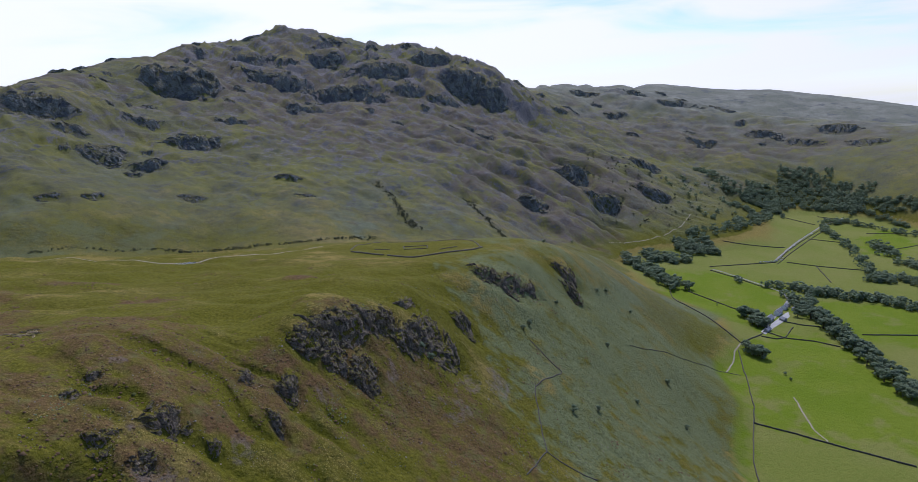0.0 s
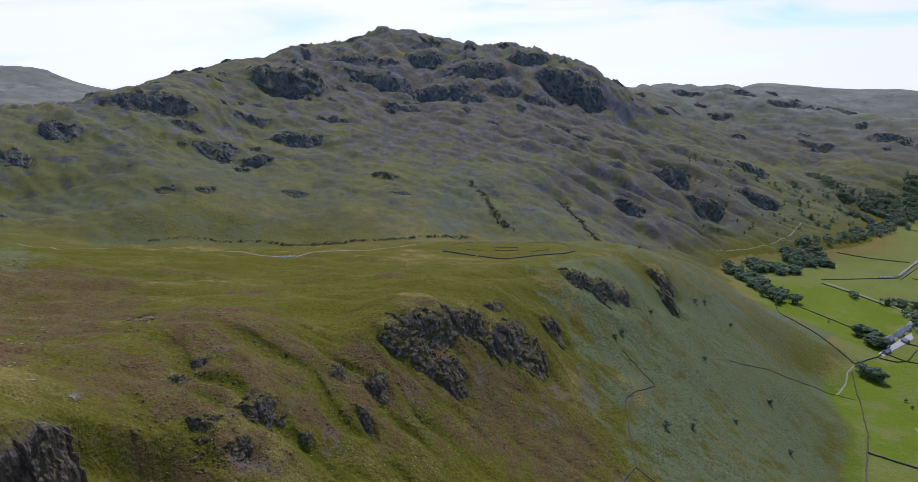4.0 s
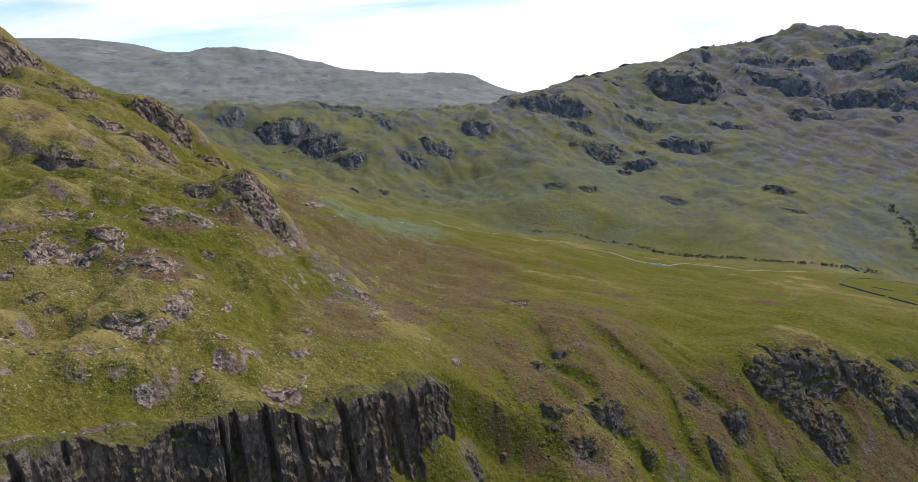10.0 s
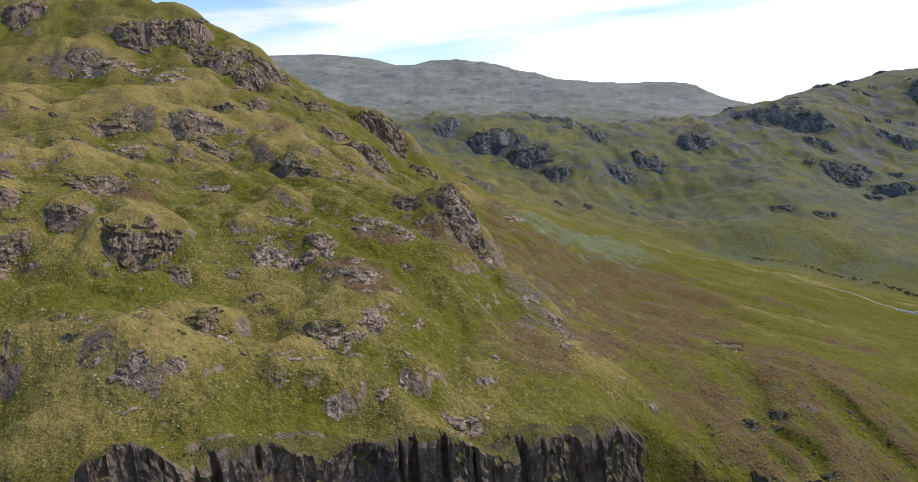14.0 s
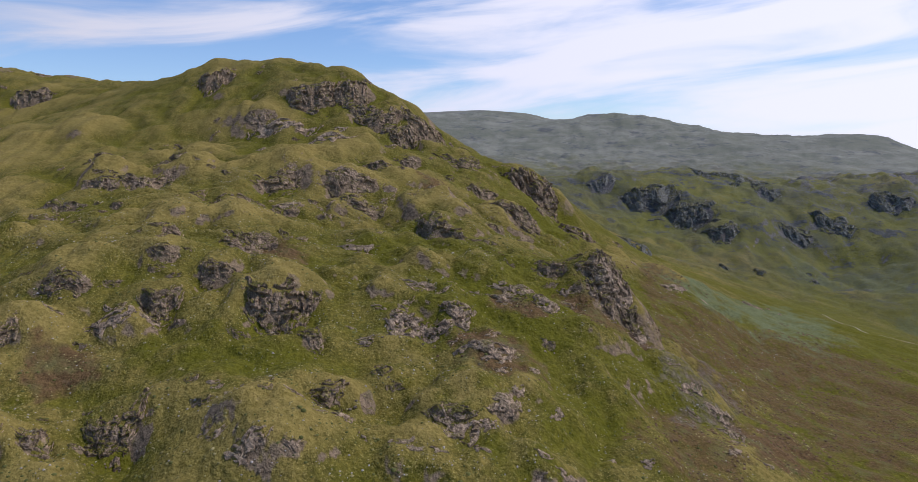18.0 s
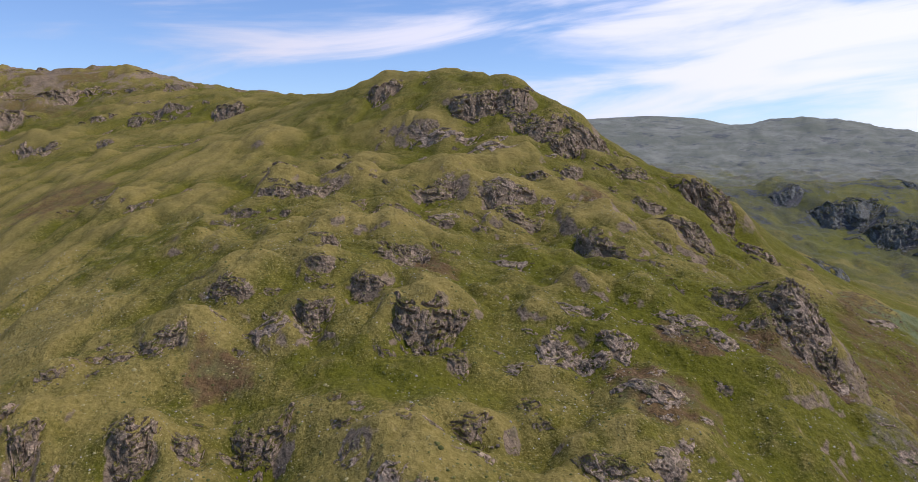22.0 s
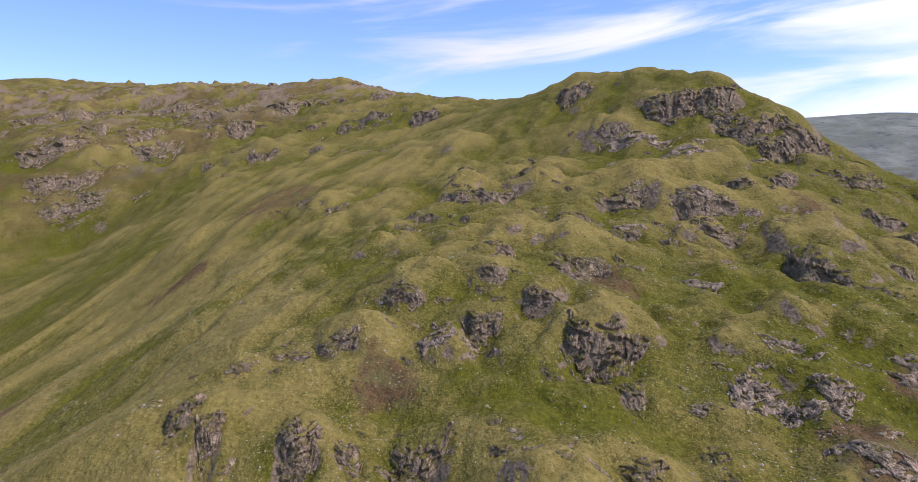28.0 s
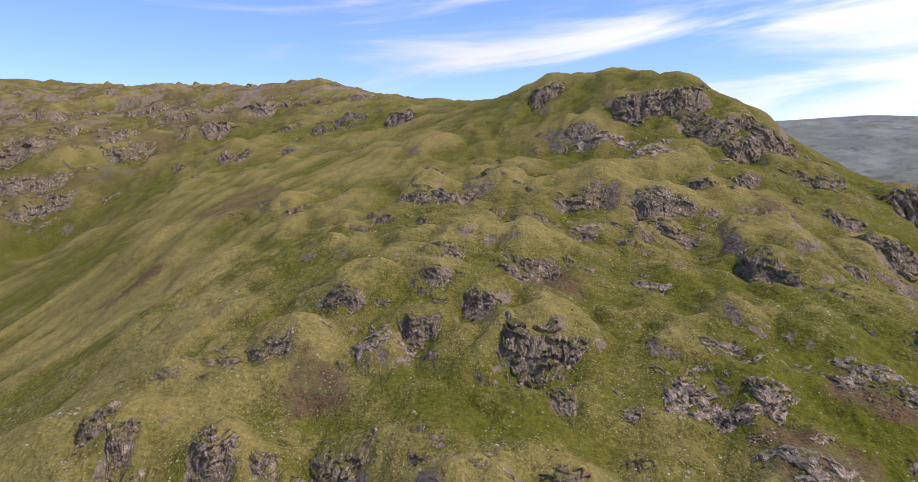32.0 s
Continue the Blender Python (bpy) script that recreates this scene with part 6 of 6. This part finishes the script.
drystone_wall((430, 843), (444, 822), (479, 811), (503, 791))
drystone_wall((475, 886), (492, 872), (516, 865))
drystone_wall((248, 659), (292, 700), (320, 714), (335, 706), label="tumbled low stone wall on the bracken slope", shape=LOW_SHAPE)
drystone_wall((39, 328), (55, 361), (54, 379), (54, 422), (80, 460), (56, 476), label="tumbled low stone wall on the bracken slope", shape=LOW_SHAPE)
drystone_wall((55, 361), (78, 354), (87, 357), label="tumbled low stone wall on the bracken slope", shape=LOW_SHAPE)
drystone_wall((372, 794), (418, 834), (440, 861))
drystone_wall((170, 599), (248, 659), label="tumbled low stone wall on the bracken slope", shape=LOW_SHAPE)
drystone_wall((873, 1295), (980, 1332))
drystone_wall((954, 1466), (1067, 1456))
lane(3.4, (480, 1166), (505, 1117), (529, 1060), (542, 1025), (533, 988), (486, 924), (443, 870))
lane(3.4, (630, 1233), (702, 1324), (900, 1557), (1004, 1646))
footpath(1.8, (372, 794), (353, 768), (343, 744), (321, 714))
footpath(1.8, (371, 652), (356, 582), (358, 560))
footpath(1.8, (544, 1482), (493, 1388), (418, 1328), (302, 1257))
footpath(2.2, (-540, 570), (-470, 540), (-400, 545), (-330, 565), (-250, 562), (-205, 610), (-150, 690))
footpath(1.8, (316, 1216), (395, 1246))
tree_belt(44, 80, (315, 1202), (342, 1183), (357, 1118), (366, 1063), (372, 1030))
tree_belt(54, 64, (369, 1237), (410, 1239), (445, 1215))
tree_belt(70, 84, (448, 1294), (474, 1288), (509, 1302), (531, 1302))
tree_belt(38, 84, (500, 1349), (565, 1386), (646, 1455), (756, 1577), (849, 1675))
tree_belt(26, 78, (560, 1051), (590, 1019), (625, 994), (664, 982), (692, 952), (702, 930))
tree_belt(22, 92, (541, 994), (524, 938), (528, 906), (536, 882), (524, 832), (509, 779), (513, 757), (508, 709), (503, 670), (497, 635))
tree_belt(16, 46, (885, 1529), (859, 1432), (827, 1320), (802, 1240), (763, 1156), (750, 1118))
tree_belt(34, 40, (902, 1358), (871, 1256), (856, 1189), (856, 1152))
tree_belt(50, 44, (720, 1083), (766, 1110), (778, 1081), (787, 1053))
tree_belt(20, 20, (422, 909), (433, 904), (435, 889), (428, 861))
tree_belt(9, 9, (371, 777), (376, 766), (383, 756))
tree_belt(26, 40, (909, 1571), (976, 1598), (989, 1545), (1015, 1497), (1046, 1425))
tree_belt(16, 22, (1040, 1659), (1081, 1579), (1080, 1511))
tree_belt(8, 5, (527, 1050), (547, 1051))
tree_belt(8, 4, (526, 779), (533, 772))
tree_belt(14, 9, (541, 965), (570, 989), (509, 899))
tree_belt(4, 3, (492, 1091), (492, 1077))
tree(139, 562, 4.2, 1.3)
tree(97, 716, 4.2, 1.3)
tree(217, 1199, 4.2, 1.3)
tree(405, 956, 4.2, 1.3)
tree(493, 1084, 4.2, 1.3)
tree(152, 676, 4.2, 1.3)
tree(166, 692, 4.2, 1.3)
tree(52, 486, 4.2, 1.3)
tree(-18, 378, 4.2, 1.3)
tree(-24, 379, 4.2, 1.3)
tree(58, 497, 4.2, 1.3)
tree(192, 683, 4.2, 1.3)
tree(203, 575, 4.2, 1.3)
tree(202, 513, 4.2, 1.3)
tree(104, 438, 4.2, 1.3)
tree(82, 418, 4.2, 1.3)
tree(150, 493, 4.2, 1.3)
tree(89, 558, 4.2, 1.3)
tree(389, 695, 4.2, 1.3)
tree(390, 710, 4.2, 1.3)
tree_belt(13, 110, (-154, 1170), (-122, 1113), (-91, 1036), (-59, 988), tall=4.0)
tree_belt(13, 110, (7, 1230), (38, 1149), (62, 1088), (77, 1057), tall=4.0)
tree_belt(9, 190, (-401, 766), (-326, 818), (-236, 812), (-192, 825), (-125, 925), tall=3.0)
tree_belt(5, 40, (-485, 700), (-401, 766), tall=2.4)
far_wood(70, 150, (784, 1757), (825, 1729), (863, 1688))
far_wood(110, 330, (815, 1806), (915, 1783), (997, 1751), (1066, 1680))
far_wood(70, 150, (937, 1873), (1032, 1824), (1115, 1716))
far_wood(50, 150, (1016, 1726), (1088, 1642), (1146, 1581))
far_wood(60, 60, (713, 1924), (762, 1840), (777, 1764))
far_wood(150, 26, (626, 1818), (628, 1614), (606, 1479))
far_wood(30, 40, (718, 1666), (747, 1607))
far_wood(60, 60, (964, 1933), (1082, 1860))
car(593.2, 1216.6, 35)
car(599, 1216.7, 35)
car(605.8, 1216.6, 35)
car(614.7, 1220.7, 35)
car(620.4, 1220.7, 35)
car(628.2, 1224.9, 35)
car(637, 1233.5, 35)
car(645.6, 1246.5, 35)
car(654.5, 1259.8, 35)
car(689, 1300.5, 35)
car(707.1, 1324.5, 35)
car(719.4, 1338.9, 35)
car(807.1, 1447.7, 35)
car(822.1, 1460.6, 35)
car(776.6, 1410.1, 35)
car(588.9, 1212.3, 35)
car(602.4, 1216.7, 35)
car(609.3, 1216.5, 35)
car(618.1, 1220.7, 35)
car(625.9, 1224.9, 35)
car(640.5, 1233.4, 35)
car(649.1, 1246.4, 35)
car(699.8, 1314.7, 35)
car(724.2, 1343.4, 35)
car(791.7, 1428.7, 35)
car(838.2, 1480.2, 35)
car(-253.1, 553.8, 100)
car(-250.7, 555.8, 100)
car(-247.9, 558.8, 100)
car(-245.4, 562.5, 100)
car(-243.2, 567.9, 100)

picks = np.random.default_rng(77)
for _ in range(150):
    bx, by = picks.uniform(300, 760), picks.uniform(1330, 1800)
    if ground_at(bx, by) > 30:
        SCRUB.append((bx, by, picks.uniform(4, 8), int(picks.integers(6)), picks.uniform(0, 6.28)))
build_far_wood("woodland", WOOD_PIECES, "dense dark green oak wood on the valley side", "woodland", 1.55)
build_far_wood("scrub", SCRUB, "low thorn scrub along the gill", "scrub", 1.3)
cottage("farmhouse", 482, 918, 17, 8, 5.2, 47, LIME, "whitewashed stone farmhouse with a slate roof", 2)
cottage("barn", 455, 889, 18, 9, 4.6, 50, RUBBLE, "long grey stone barn with a slate roof", 0)
cottage("barn", 437, 870, 13, 8, 3.8, 127, RUBBLE, "low stone barn beside the farm trees", 0)
cottage("cottage", 504, 942, 11, 7, 4.6, 47, LIME, "small pale rendered cottage with a slate roof", 1)
cottage("shed", 433, 847, 13, 5, 3, 43, RUBBLE, "low farm shed along the pale yard", 0)
cottage("outhouse", 516, 956, 8, 5, 3, 77, RUBBLE, "small stone outhouse beside the lane", 0)
cottage("barn", 476, 890, 9, 6, 3.4, 107, RUBBLE, "small stone barn at the edge of the yard", 0)
cottage("outhouse", 515, 937, 7, 5, 2.8, 57, LIME, "small white outbuilding under the trees", 0)
yard_spots = [(422, 844), (424, 834), (449, 861), (472, 883), (495, 908), (503, 929), (489, 916), (453, 877), (435, 860)]
yard_verts = [(x, y, ground_at(x, y) + 0.25) for x, y in yard_spots]
yard = new("farmyard", sheet("farmyard", yard_verts, [tuple(range(len(yard_verts)))]))
yard.data.materials.append(YARD)
tagged(yard, "pale concrete farmyard between the barns", "yard", kind="structure")

# ---------------------------------------------------------------- the ruined fort on the plateau
FORT_SHAPE = [(-1.2, -0.6), (-0.9, 0.8), (-0.6, 1.2), (0.6, 1.2), (0.9, 0.8), (1.2, -0.6)]
drystone_wall((-109, 631), (-77, 613), (-74, 612), label="ruined dark stone rampart of an ancient fort", shape=FORT_SHAPE)
drystone_wall((-70, 610), (-53, 600), (-27, 591), (-2, 602), (15, 615), (23, 632), label="ruined dark stone rampart of an ancient fort", shape=FORT_SHAPE)
drystone_wall((23, 632), (17, 680), (4, 710), (-30, 724), (-83, 715), label="ruined stone rampart on the far side of the fort", shape=[(-0.9, -0.5), (-0.6, 0.4), (0.6, 0.4), (0.9, -0.5)])
drystone_wall((-89, 709), (-111, 681), (-113, 645), label="ruined stone rampart on the far side of the fort", shape=[(-0.9, -0.5), (-0.6, 0.4), (0.6, 0.4), (0.9, -0.5)])
drystone_wall((-57, 647), (-33, 649), label="low footing wall of a ruined fort building", shape=[(-0.6, -0.4), (-0.45, 0.6), (0.45, 0.6), (0.6, -0.4)])
drystone_wall((-59, 667), (-34, 667), label="low footing wall of a ruined fort building", shape=[(-0.6, -0.4), (-0.45, 0.6), (0.45, 0.6), (0.6, -0.4)])
drystone_wall((-57, 647), (-59, 667), label="low footing wall of a ruined fort building", shape=[(-0.6, -0.4), (-0.45, 0.6), (0.45, 0.6), (0.6, -0.4)])
drystone_wall((-33, 649), (-34, 667), label="low footing wall of a ruined fort building", shape=[(-0.6, -0.4), (-0.45, 0.6), (0.45, 0.6), (0.6, -0.4)])
drystone_wall((-20, 635), (-2, 645), label="low footing wall of a ruined fort building", shape=[(-0.6, -0.4), (-0.45, 0.6), (0.45, 0.6), (0.6, -0.4)])
drystone_wall((-88, 649), (-72, 646), label="low footing wall of a ruined fort building", shape=[(-0.6, -0.4), (-0.45, 0.6), (0.45, 0.6), (0.6, -0.4)])
